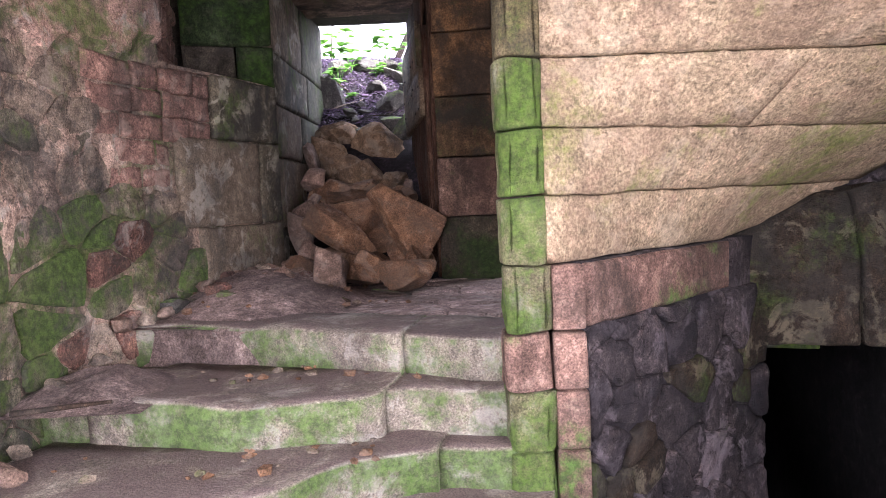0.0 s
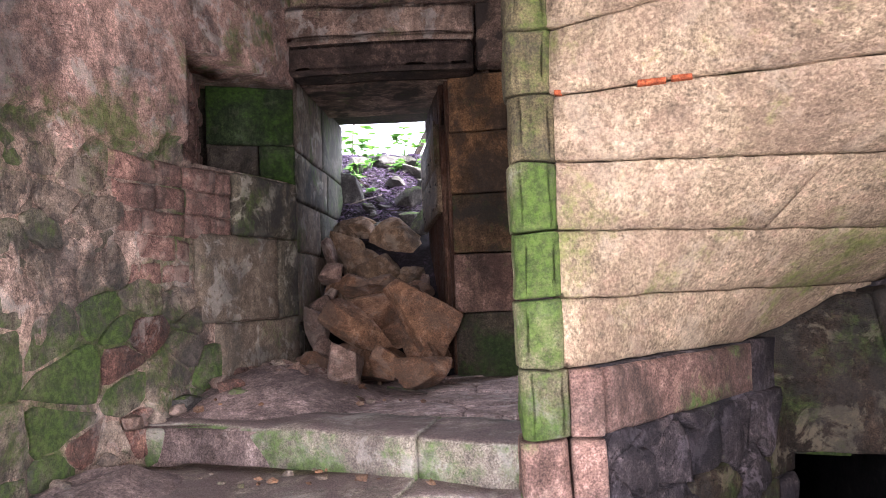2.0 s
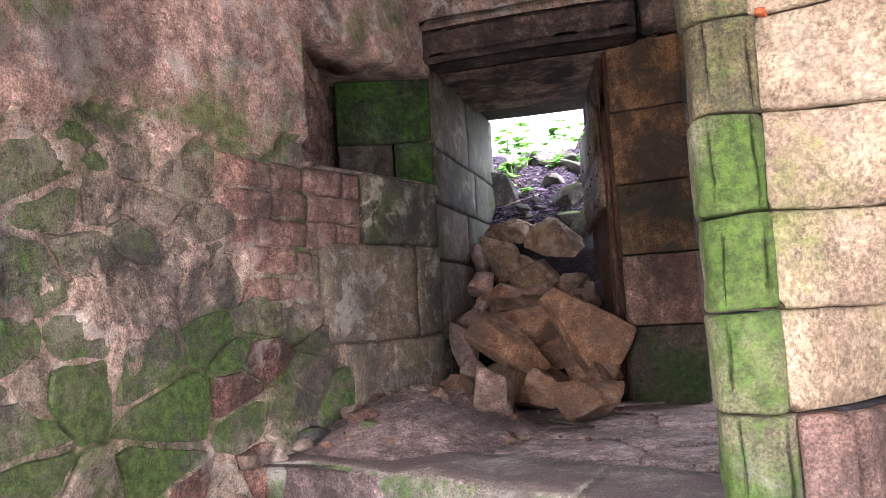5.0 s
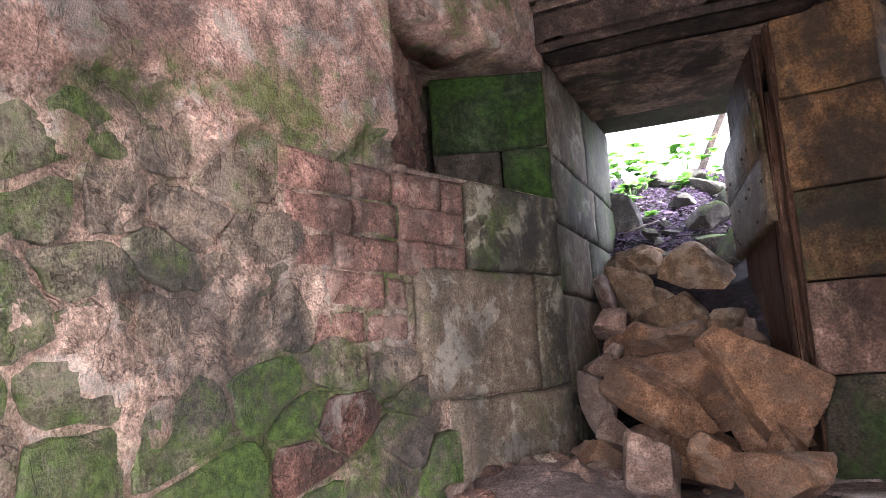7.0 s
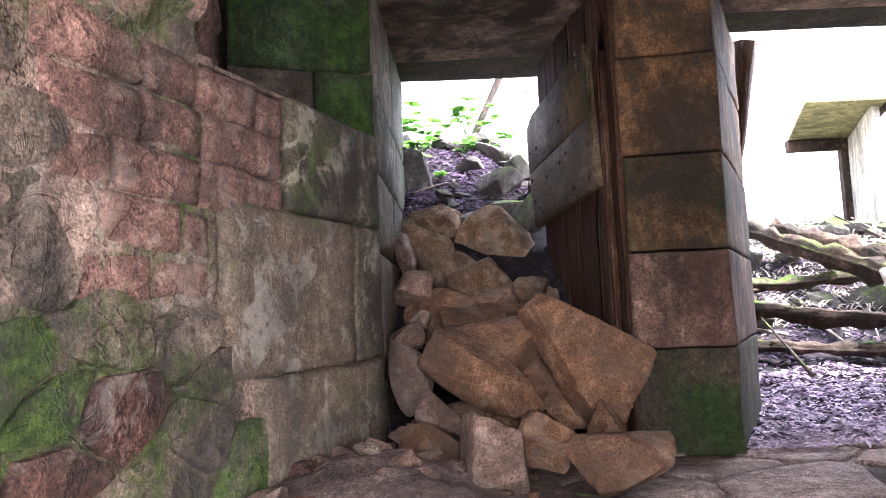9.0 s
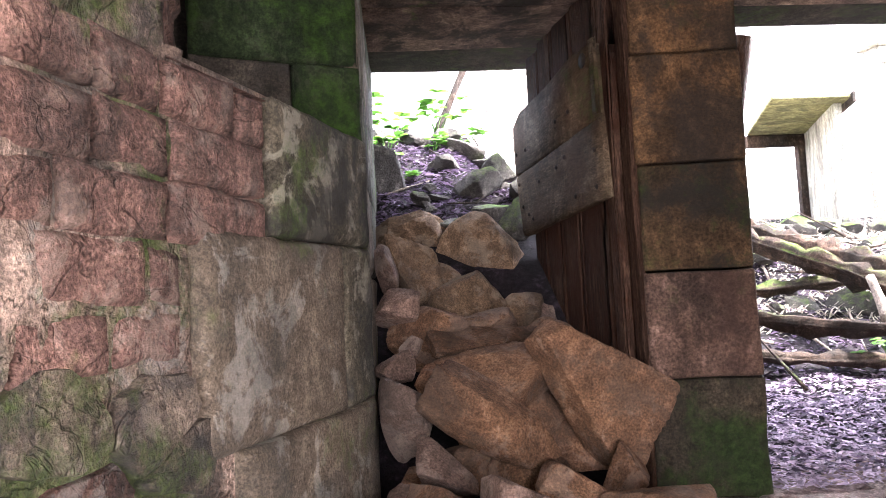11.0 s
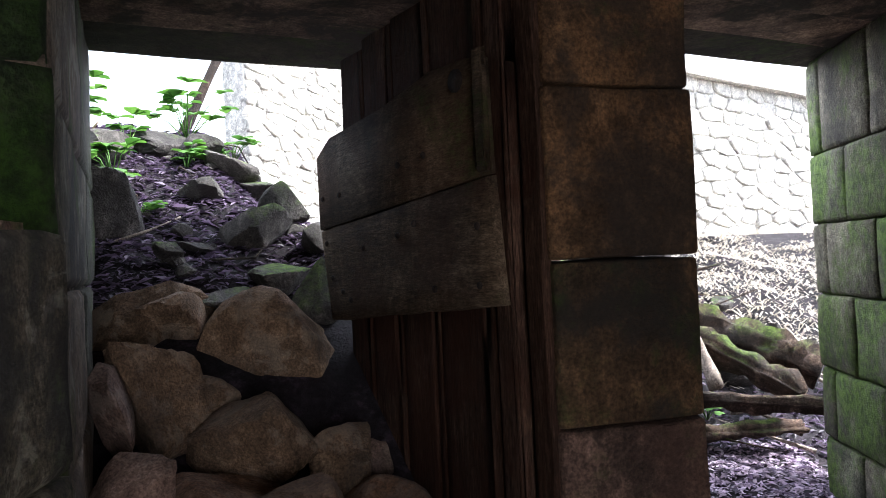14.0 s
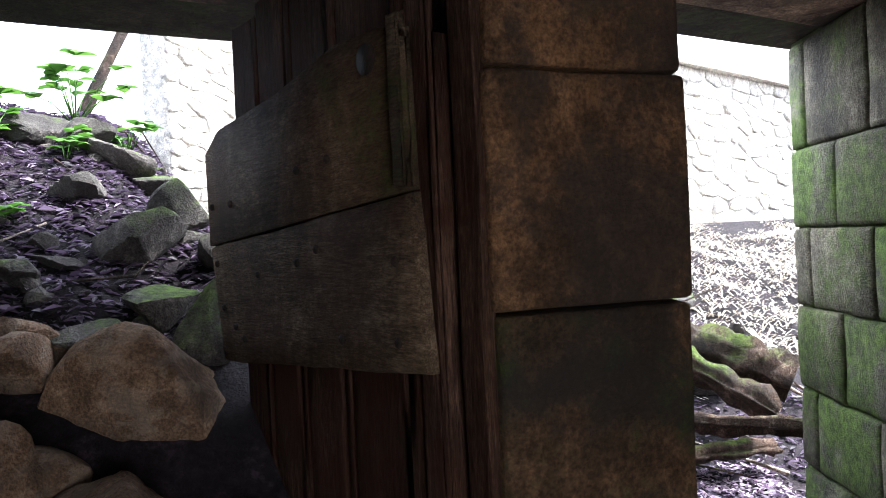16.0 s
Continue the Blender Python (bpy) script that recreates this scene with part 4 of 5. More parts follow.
stairs = thing("stone_steps", (-0.7, 2.6, 0.0), "worn winding stone steps with mossy green risers", "stairs")
for k, (z, pts) in enumerate(NOSES):
    ts = np.linspace(0, 1, 46)
    raw = [along(pts, t) for t in ts]
    line = [tuple(np.mean([raw[max(0, min(45, i + d))] for d in (-2, -1, 0, 1, 2)], axis=0)) if 2 < i < 43 else raw[i] for i in range(46)]
    dep = 0.62 if k else 0.42
    prof = [(0.03, -0.26), (0.005, -0.20), (0.0, -0.12), (-0.006, -0.05), (0.0, -0.022), (0.018, -0.006), (0.06, 0.0), (0.15, -0.004), (0.28, 0.0), (dep * 0.75, 0.004), (dep, 0.0), (dep, -0.26)]
    joints = [0, *(min(range(46), key=lambda i: abs(line[i][0] - x)) for x in JOINTS[k]), 45]
    for j, (i0, i1) in enumerate(zip(joints, joints[1:])):
        bm = bmesh.new()
        rows = []
        for dy, dz in prof:
            row = []
            for i in range(i0, i1 + 1):
                x, y = line[i]
                x += 0.006 if i == i1 and i1 < 45 else -0.006 if i == i0 and i0 else 0.0
                q = Vector((x + dy * 0.25, y + dy + (0.02, -0.012, 0.01)[j], z + dz + (0.0, 0.008, -0.012)[j]))
                side = 1.0 if dy < 0.1 else 0.3
                row.append(bm.verts.new(q + Vector((0, wob(q, 5, 0.014) * side, wob(q, 3, 0.014) + wob(q, 11, 0.005)))))
            rows.append(row)
        for lo, hi in zip(rows, rows[1:]):
            for i in range(len(lo) - 1):
                bm.faces.new((lo[i], lo[i + 1], hi[i + 1], hi[i]))
        for e in (0, -1):
            bm.faces.new([row[e] for row in rows])
        part("step_block", bm, M_STEP, stairs)

landing_base = solid("floor_landing", prism([(0.42, 3.0), (0.5, 4.6), (1.6, 4.6), (2.6, 6.4), (-1.6, 6.4), (-1.6, 4.5), (-1.8, 3.80)], 0.6, 0.895, bevel=0, cuts=3, amp=0.005),
                     M_DIRT, "dusty stone landing", "floor", "structure")
lseeds = scatter_seeds(-1.75, 1.6, 3.3, 5.6, 0.62, 0.38, random.Random(5), 0.25)


def land_surf(u, v):
    return Vector((u, v, 0.895 + wob((u, v, 0), 2, 0.01))), Vector((0, 0, 1))


for poly in cells(lseeds, (-1.75, 1.5, 3.55, 5.7), 1.2):
    cu = sum(p[0] for p in poly) / len(poly)
    cv = sum(p[1] for p in poly) / len(poly)
    if cu > 0.45 and cv < 4.7 or cv < 3.75 - (cu + 1.3) * 0.2:
        continue
    part("flagstone", cell_stone(poly, land_surf, 0.018, rng.choice((0.003, 0.006, 0.010)), rng), M_FLAG, landing_base)
tagged(solid("floor_hall", box(-1.9, 0.42, -2.8, 2.6, -0.3, 0.0, bevel=0, cuts=8, amp=0.01), M_DIRT), "dry earth floor of the stair hall", "floor", "", "structure")

# unseen walls added to stop sun reaching the stair and cellar wall
tagged(solid("wall_stairwell_east", box(3.4, 3.7, 2.3, 4.7, -1.6, 4.4, bevel=0, cuts=3, amp=0.012), M_LINTEL), "unseen brown stone wall added to keep sun out of the stairwell", "wall", "", "structure")
tagged(solid("wall_stairwell_south", box(2.61, 3.39, 2.3, 2.6, -1.6, 4.4, bevel=0, cuts=3, amp=0.012), M_LINTEL), "unseen brown stone return wall added to keep sun out", "wall", "", "structure")
tagged(solid("wall_stairwell_north", box(2.5, 3.39, 4.31, 4.6, 0.85, 4.4, bevel=0, cuts=3, amp=0.012), M_LINTEL), "unseen brown stone wall added behind the stair", "wall", "", "structure")

# closing walls of the hall, with a wide archway behind
for nm, y0, y1, z0, z1 in (("wall_right_south", -2.8, -0.6, -1.5, 4.4), ("wall_right_north", 0.8, 2.6, -1.5, 4.4), ("wall_right_head", -0.6, 0.8, 2.55, 4.4), ("wall_right_sill", -0.6, 0.8, -1.5, 0.4)):
    tagged(solid(nm, box(2.3, 2.6, y0, y1, z0, z1, bevel=0, cuts=4, amp=0.015), M_PLASTER), "plastered hall wall beside the added doorway", "wall", "", "structure")
bm = box(0.42, 2.3, -2.8, 1.0, -1.5, -0.02, bevel=0, cuts=2)
tagged(solid("floor_hall_side", bm, M_DIRT), "dry earth floor beside the cellar stair", "floor", "", "structure")
for nm, x0, x1, z0, z1 in (("wall_back_west", -2.3, -1.6, -0.3, 4.4), ("wall_back_east", 0.9, 2.6, -0.3, 4.4), ("wall_back_head", -1.6, 0.9, 3.5, 4.4)):
    tagged(solid(nm, box(x0, x1, -2.95, -2.6, z0, z1, bevel=0, cuts=3, amp=0.012), M_PLASTER), "plastered wall beside the archway", "wall", "", "structure")
tagged(solid("ceiling", box(-2.4, 3.4, -2.95, 6.3, 4.4, 4.6, bevel=0, cuts=4, amp=0.01), M_LINTEL), "stone slab ceiling", "ceiling", "", "structure")

# ---------------------------------------------------------------- ground outside
def ease(a, b, x):
    t = min(max((x - a) / (b - a), 0), 1)
    return t * t * (3 - 2 * t)


def slope(y, pts):
    for (a, za), (b, zb) in zip(pts, pts[1:]):
        if y <= b:
            return za + (zb - za) * (y - a) / (b - a) if y > a else za
    return pts[-1][1]


BANK = [(4.9, 0.80), (5.25, 0.85), (5.6, 1.25), (6.3, 1.95), (7.0, 2.40), (8.0, 2.95), (8.6, 3.14), (10.0, 3.35), (14, 3.6), (60, 4)]
YARD = [(4.9, 0.80), (5.4, 0.86), (6.6, 0.97), (7.3, 1.20), (8.6, 1.85), (10.5, 2.35), (14, 2.7), (60, 4)]


def ground_z(x, y):
    if y < -2.9:
        return -0.08 + wob((x, y, 0), 0.7, 0.05)
    k = ease(0.05 - 0.6 * ease(6.6, 7.7, y), 0.6 + 0.3 * ease(6.4, 7.6, y), x)
    z = slope(y, BANK) * (1 - k) + slope(y, YARD) * k
    far = ease(5.4, 7.0, y)
    return z + far * (wob((x, y, 0), 1.3, 0.10) + wob((x, y, 3), 4.5, 0.05)) + wob((x, y, 7), 14, 0.012)


gx = [-80, -30, -12, -6, *np.arange(-3.4, 6.0, 0.11), 8, 14, 30, 80]
gy = [*np.arange(4.9, 11, 0.11), 12, 14, 18, 30, 60, 120]
solid("ground_side", sheet([-80, -20, -6, -3, -2.0], [-2.9, -1, 0, 1, 2, 3.5, 4.9], lambda x, y: (x, y, -0.06 + wob((x, y, 0), 0.7, 0.05))), M_EARTH,
      "bare earth outside the side doorway", "ground", "structure")
ground = solid("ground", sheet(gx, gy, lambda x, y: (x, y, ground_z(x, y))), M_EARTH, "dark leaf-strewn bank outside the doorways", "ground", "structure")
solid("ground_front", sheet([-80, -20, -6, -3, 0, 3, 6, 20, 80], [-120, -40, -12, -6, -4, -2.9], lambda x, y: (x, y, ground_z(x, y))), M_EARTH,
      "bare earth outside the archway", "ground", "structure")


def litter(n, area, rng, size, ok=None):
    bm = bmesh.new()
    for _ in range(n):
        x, y = rng.uniform(*area[:2]), rng.uniform(*area[2:])
        if ok and not ok(x, y):
            continue
        l, w, a = rng.uniform(*size), 0.0, rng.uniform(0, 6.28)
        w = l * rng.uniform(0.3, 0.5)
        d, e = Vector((math.cos(a), math.sin(a), rng.uniform(-0.5, 0.5))) * l, Vector((-math.sin(a), math.cos(a), rng.uniform(-0.6, 0.6))) * w
        c = Vector((x, y, (ground_z(x, y) if y > 5.62 else 0.925) + 0.01))
        v = [bm.verts.new(c + p) for p in (-d, -e * 0.8 + Vector((0, 0, l * 0.25)), d, e + Vector((0, 0, l * 0.2)))]
        bm.faces.new(v)
    return bm


def straw(n, area, rng):
    bm = bmesh.new()
    for _ in range(n):
        x, y = rng.uniform(*area[:2]), rng.uniform(*area[2:])
        a, l = rng.uniform(0, 6.28), rng.uniform(0.03, 0.15)
        c = Vector((x, y, ground_z(x, y) + 0.005))
        tip = c + Vector((math.cos(a) * l, math.sin(a) * l, rng.uniform(0.0, 0.5) * l))
        w = Vector((-math.sin(a), math.cos(a), 0)) * rng.uniform(0.003, 0.009)
        mid = c.lerp(tip, 0.5) + Vector((0, 0, l * 0.15))
        v = [bm.verts.new(p) for p in (c - w, c + w, mid + w, tip, mid - w)]
        bm.faces.new(v)
    return bm


solid("dry_grass", straw(22000, (1.0, 8.4, 7.5, 11.6), random.Random(9)), M_STRAW, "pale dry grass and twigs littering the yard", "dry grass", "stuff", smooth=False)
solid("bank_litter", litter(15000, (-1.9, 0.35, 6.45, 9.2), random.Random(31), (0.009, 0.027)), M_LITTER, "dead violet-brown leaves thick on the bank",
      "leaf litter", "stuff", smooth=False)
solid("leaf_litter", litter(16000, (-1.6, 3.8, 5.3, 9.4), random.Random(3), (0.012, 0.042), lambda x, y: y > 6.5 or x > 0.5), M_LITTER, "dead brown leaves strewn over the ground",
      "leaf litter", "stuff", smooth=False)

# ---------------------------------------------------------------- rubble in the blocked doorway
def boulder(at, size, tilt, seed):
    mat = M_ROCKPINK if seed in (8, 12, 13, 17, 22, 23, 25, 26) else M_ROCKGREY if at[1] > 5.75 else M_ROCK
    rock("boulder", at, size, tilt, seed, mat, "tan angular boulder heaped in the blocked doorway", "boulders in the doorway", 5 if size[0] > 0.45 else 4)


boulder((-0.29, 5.22, 1.36), (0.62, 0.32, 0.44), (18, 34, 6), 3)
boulder((-0.7, 4.98, 1.29), (0.54, 0.26, 0.22), (10, 32, -6), 5)
boulder((-0.66, 5.32, 1.38), (0.56, 0.42, 0.38), (0, 12, 8), 7)
boulder((-0.985, 5.1, 1.3), (0.19, 0.24, 0.34), (0, -6, 10), 8)
boulder((-0.87, 4.95, 1.16), (0.22, 0.24, 0.18), (0, 10, 0), 12)
boulder((-0.71, 4.45, 1.075), (0.27, 0.26, 0.36), (0, -8, 14), 13)
boulder((-0.9, 4.62, 1.07), (0.24, 0.26, 0.22), (0, 6, 30), 14)
boulder((-0.46, 4.8, 1.08), (0.27, 0.26, 0.26), (0, -18, 20), 15)
boulder((-0.25, 4.6, 1.02), (0.42, 0.24, 0.21), (0, 3, 6), 16)
boulder((-1.0, 5.76, 1.69), (0.21, 0.24, 0.2), (0, 8, 0), 17)
boulder((-0.89, 6.08, 1.86), (0.29, 0.26, 0.4), (-14, -10, 8), 18)
boulder((-0.64, 5.98, 1.70), (0.40, 0.32, 0.34), (-10, 6, 0), 19)
boulder((-0.46, 6.32, 1.93), (0.6, 0.36, 0.42), (-12, 20, 4), 20)
boulder((-0.85, 6.42, 2.08), (0.28, 0.28, 0.22), (0, 10, 0), 21)
boulder((-1.03, 5.92, 1.86), (0.11, 0.26, 0.3), (0, -8, 0), 22)
boulder((-0.92, 6.5, 2.02), (0.52, 0.36, 0.36), (-14, 8, 12), 41)
boulder((-0.40, 6.12, 1.70), (0.28, 0.28, 0.24), (-10, -12, 20), 44)
boulder((-0.295, 5.95, 1.60), (0.17, 0.17, 0.18), (0, 3, 12), 23)
boulder((-0.7, 5.56, 1.54), (0.36, 0.26, 0.16), (0, 4, 0), 24)
boulder((-1.02, 5.4, 1.47), (0.17, 0.18, 0.15), (0, 12, 0), 25)
boulder((-0.95, 5.48, 1.53), (0.11, 0.12, 0.11), (0, 0, 20), 26)
boulder((-0.37, 5.92, 1.62), (0.24, 0.26, 0.24), (0, 0, 0), 27)
boulder((-0.21, 5.08, 1.06), (0.2, 0.24, 0.24), (0, 8, 0), 28)
boulder((-0.55, 5.45, 1.3), (0.5, 0.4, 0.4), (0, 0, 30), 29)
boulder((-0.8, 5.75, 1.5), (0.5, 0.4, 0.4), (0, 0, 0), 30)
boulder((-0.4, 5.7, 1.42), (0.4, 0.4, 0.35), (0, 0, 50), 31)
boulder((-0.95, 4.98, 1.03), (0.3, 0.3, 0.22), (0, 0, 0), 32)
boulder((-0.36, 5.72, 1.52), (0.34, 0.30, 0.22), (0, 10, 30), 34)
boulder((-0.78, 6.2, 1.78), (0.24, 0.26, 0.26), (0, 12, 40), 36)
boulder((-0.60, 5.62, 1.62), (0.30, 0.18, 0.10), (0, -6, 10), 37)
boulder((-0.25, 5.35, 1.20), (0.34, 0.34, 0.34), (0, 0, 15), 38)
boulder((-0.78, 5.12, 1.10), (0.24, 0.22, 0.20), (0, 20, 0), 39)
boulder((-0.55, 5.05, 1.05), (0.4, 0.35, 0.26), (0, 0, 10), 33)


S = "grey mossy stone lying on the leaf-covered bank"


def bank_stone(at, size, tilt, seed):
    x, y, z = at
    rock("bank_stone", (x, y, min(z, ground_z(x, y) + 0.4 * size[2])), size, tilt, seed, M_ROCKMOSS, S, "stones on the bank", 4)


bank_stone((-0.42, 6.98, 2.40), (0.30, 0.26, 0.27), (-10, 14, 10), 41)
bank_stone((-0.56, 7.42, 2.62), (0.29, 0.26, 0.18), (0, 10, 0), 42)
bank_stone((-0.39, 6.62, 2.22), (0.23, 0.22, 0.15), (0, -14, 0), 43)
bank_stone((-0.28, 6.46, 2.19), (0.19, 0.22, 0.26), (0, 20, 0), 44)
bank_stone((-0.25, 7.16, 2.55), (0.24, 0.22, 0.23), (0, 8, 0), 46)
bank_stone((-0.15, 6.90, 2.46), (0.17, 0.2, 0.14), (0, -16, 0), 45)
bank_stone((-0.73, 8.05, 3.10), (0.38, 0.32, 0.19), (0, -8, 0), 47)
bank_stone((-1.0, 7.0, 2.60), (0.34, 0.30, 0.30), (0, 24, 0), 48)
bank_stone((-0.40, 7.72, 2.80), (0.30, 0.26, 0.15), (0, 10, 0), 49)
bank_stone((-0.27, 7.62, 2.72), (0.22, 0.24, 0.16), (0, 6, 0), 50)
bank_stone((-0.61, 6.52, 2.18), (0.25, 0.22, 0.10), (0, 4, 0), 51)
bank_stone((-0.68, 6.96, 2.40), (0.20, 0.16, 0.05), (0, 18, 0), 52)
bank_stone((-0.80, 6.80, 2.33), (0.13, 0.14, 0.10), (0, 0, 0), 53)
bank_stone((-0.52, 7.95, 2.95), (0.26, 0.25, 0.16), (0, -4, 0), 54)
bank_stone((0.0, 7.35, 2.48), (0.22, 0.22, 0.18), (0, 0, 0), 55)
bank_stone((0.12, 7.35, 2.42), (0.24, 0.24, 0.2), (0, 12, 0), 56)
bank_stone((0.28, 7.9, 2.62), (0.3, 0.28, 0.22), (0, -9, 0), 57)
bank_stone((-1.02, 7.75, 2.92), (0.30, 0.30, 0.20), (0, 0, 0), 58)
rg = random.Random(21)
for k in range(46):
    x, y = rg.uniform(0.9, 4.4), rg.uniform(7.5, 10.6)
    sz = rg.uniform(0.10, 0.34)
    rock("bank_stone", (x, y, ground_z(x, y) + sz * 0.12), (sz * 1.3, sz * 1.1, sz * 0.8), (rg.uniform(-15, 15), rg.uniform(-15, 15), rg.uniform(0, 180)), 100 + k, M_ROCKMOSS, S, "stones on the bank", 2)
for k in range(34):
    x, y = rg.uniform(-1.0, 0.4), rg.uniform(6.6, 8.6)
    sz = rg.uniform(0.03, 0.10)
    rock("bank_pebble", (x, y, ground_z(x, y) + sz * 0.12), (sz * 1.3, sz * 1.1, sz * 0.8), (rg.uniform(-15, 15), rg.uniform(-15, 15), rg.uniform(0, 180)), 200 + k, M_ROCKMOSS,
         "small grey stone on the bank", "small stones on the bank", 2)

# ---------------------------------------------------------------- plank door
door = thing("plank_door", (-0.05, 5.33, 0.95), "open weathered plank door with two nailed cross boards", "door")
DH, DF = Vector((-0.05, 5.345, 0)), Vector((-0.225, 6.45, 0))
ddir = (DF - DH).normalized()
dn = Vector((-ddir.y, ddir.x, 0))
if dn.x > 0:
    dn = -dn
DLEN = (DF - DH).length


def door_board(corners, thick, lift, name, mat, cuts=6, label=""):
    """A board on the door leaf; corners as (distance from the hinge, height)."""
    bm = bmesh.new()
    lo = [bm.verts.new(DH + ddir * d + Vector((0, 0, z)) + dn * lift) for d, z in corners]
    hi = [bm.verts.new(v.co + dn * thick) for v in lo]
    n = len(corners)
    bm.faces.new(lo)
    bm.faces.new(hi)
    for i in range(n):
        bm.faces.new((lo[i], lo[(i + 1) % n], hi[(i + 1) % n], hi[i]))
    if n == 4:
        bmesh.ops.subdivide_edges(bm, edges=bm.edges[:], cuts=cuts, use_grid_fill=True)
    sharp = [e for e in bm.edges if len(e.link_faces) == 2 and e.calc_face_angle() > 0.6]
    bmesh.ops.bevel(bm, geom=sharp, offset=0.003, segments=1, affect="EDGES")
    roughen(bm, 0.003, 7)
    return part(name, bm, mat, door, label)


edges = [0.085, 0.35, 0.57, 0.77, 0.94]
for i, (d0, d1) in enumerate(zip(edges, edges[1:])):
    top = (3.05, 3.04, 3.03, 3.0)[i]
    foot = (0.97, 1.0, 1.15, 1.55)[i]
    door_board([(d0 + 0.002, foot), (d1 - 0.003, foot + 0.03), (d1 - 0.003, top), (d0 + 0.002, top)], 0.026, 0.0, "door_plank", M_WOOD)
bl = [DH + ddir * d + Vector((0, 0, z)) + dn * 0.034 for d, z in ((0.012, 2.115), (1.03, 2.04), (1.095, 2.38), (0.045, 2.462))]
board_lo = part("cross_board", face_block(*bl, proud=0.026, edge=0.006, deep=0.006, nu=12, nv=5, amp=0.004, facing=dn), M_WOODH, door, "grey-brown horizontal cross board")
board_hi = door_board([(0.047, 2.466), (1.095, 2.384), (1.105, 2.66), (0.99, 2.72), (0.60, 2.75), (0.30, 2.80), (0.12, 2.79), (0.055, 2.78)], 0.028, 0.032, "cross_board", M_WOODH,
                      label="split horizontal cross board")
door_board([(0.03, 2.47), (0.075, 2.47), (0.075, 2.80), (0.035, 2.80)], 0.016, 0.06, "batten", M_WOODH, label="narrow nailed batten")
door_board([(0.0, 0.95), (0.075, 0.95), (0.075, 3.06), (0.0, 3.06)], 0.045, -0.015, "hinge_stile", M_WOOD, label="reddish-brown hinge stile")
for d, z in [(0.10, 2.17), (0.10, 2.33), (0.32, 2.16), (0.42, 2.36), (0.52, 2.33), (0.86, 2.12), (0.92, 2.15), (1.0, 2.2), (0.35, 2.56), (0.50, 2.55), (0.92, 2.50), (1.06, 2.5), (1.04, 2.33), (0.75, 2.3)]:
    c = DH + ddir * d + Vector((0, 0, z)) + dn * 0.058
    bm = tube([c, c + dn * 0.006, c + dn * 0.01], [0.011, 0.011, 0.006], 8)
    part("nail", bm, M_IRON, board_lo if z < 2.4 else board_hi, "dark iron nail head")
c = DH + ddir * 0.17 + Vector((0, 0, 2.74)) + dn * 0.052
part("keyhole_plate", tube([c, c + dn * 0.012], [0.035, 0.033], 12), M_IRON, door, "dark round latch hole plate")

frame_post = thing("door_post", (-0.02, 5.29, 0.93), "rotten wooden door post against the pillar", "door frame")
part("post", prism([(-0.035, 5.262), (0.0, 5.275), (-0.01, 5.34), (-0.045, 5.33)], 0.93, 3.07, bevel=0.004, cuts=6, amp=0.006), M_WOOD, frame_post)

# ---------------------------------------------------------------- timber outside the open doorway
def log(name, pts, r0, r1, mat, label, n=14, sides=10, amp=0.02, ridge=0.0):
    a = [Vector(p) for p in pts]
    path = []
    for i in range(n):
        t = i / (n - 1) * (len(a) - 1)
        k = min(int(t), len(a) - 2)
        path.append(a[k].lerp(a[k + 1], t - k))
    rad = [r0 + (r1 - r0) * i / (n - 1) for i in range(n)]
    bm = tube(path, rad, sides, amp, 9)
    if ridge:
        # split, flattened and rotted away along the grain
        rr = random.Random(len(label) + int(r0 * 1000))
        deep = [rr.uniform(1 - ridge, 1.15) for k in range(sides)]
        bm.verts.ensure_lookup_table()
        for i in range(n):
            for k in range(sides):
                v = bm.verts[i * sides + k]
                v.co = path[i] + (v.co - path[i]) * (deep[k] * rr.uniform(0.85, 1.12))
    return solid(name, bm, mat, label, "log", group="fallen timber")


log("fallen_beam", [(2.62, 6.45, 1.34), (1.9, 7.0, 1.40), (0.6, 7.9, 1.62)], 0.055, 0.07, M_LOG, "mossy rotten beam lying outside the doorway", n=34, sides=16, amp=0.04, ridge=0.5)
log("fallen_beam", [(2.7, 6.75, 1.16), (1.7, 6.95, 1.20), (0.7, 7.35, 1.30)], 0.05, 0.05, M_LOG, "mossy rotten beam lying low outside the doorway", n=34, sides=16, amp=0.04, ridge=0.5)
log("fallen_beam", [(2.75, 7.5, 1.72), (1.8, 7.7, 1.66), (0.7, 8.0, 1.72)], 0.05, 0.06, M_LOG, "mossy rotten beam on the bank", n=34, sides=16, amp=0.04, ridge=0.5)
log("tree_trunk", [(2.62, 6.66, 1.36), (2.3, 7.3, 1.72), (1.75, 8.4, 2.2)], 0.10, 0.08, M_LOG, "thick rotten mossy tree trunk leaning on the bank", n=34, sides=18, amp=0.07, ridge=0.6)
log("tree_trunk", [(3.1, 6.9, 1.45), (2.75, 7.5, 1.72), (2.2, 8.6, 2.15)], 0.16, 0.11, M_LOG, "decayed trunk with reddish crumbling wood", n=34, sides=18, amp=0.08, ridge=0.6)
log("broken_plank", [(2.25, 6.95, 1.42), (2.28, 7.15, 1.72)], 0.05, 0.03, M_PALEWOOD, "bleached splintered piece of wood", n=6, sides=6, amp=0.015)
rs_ = random.Random(8)
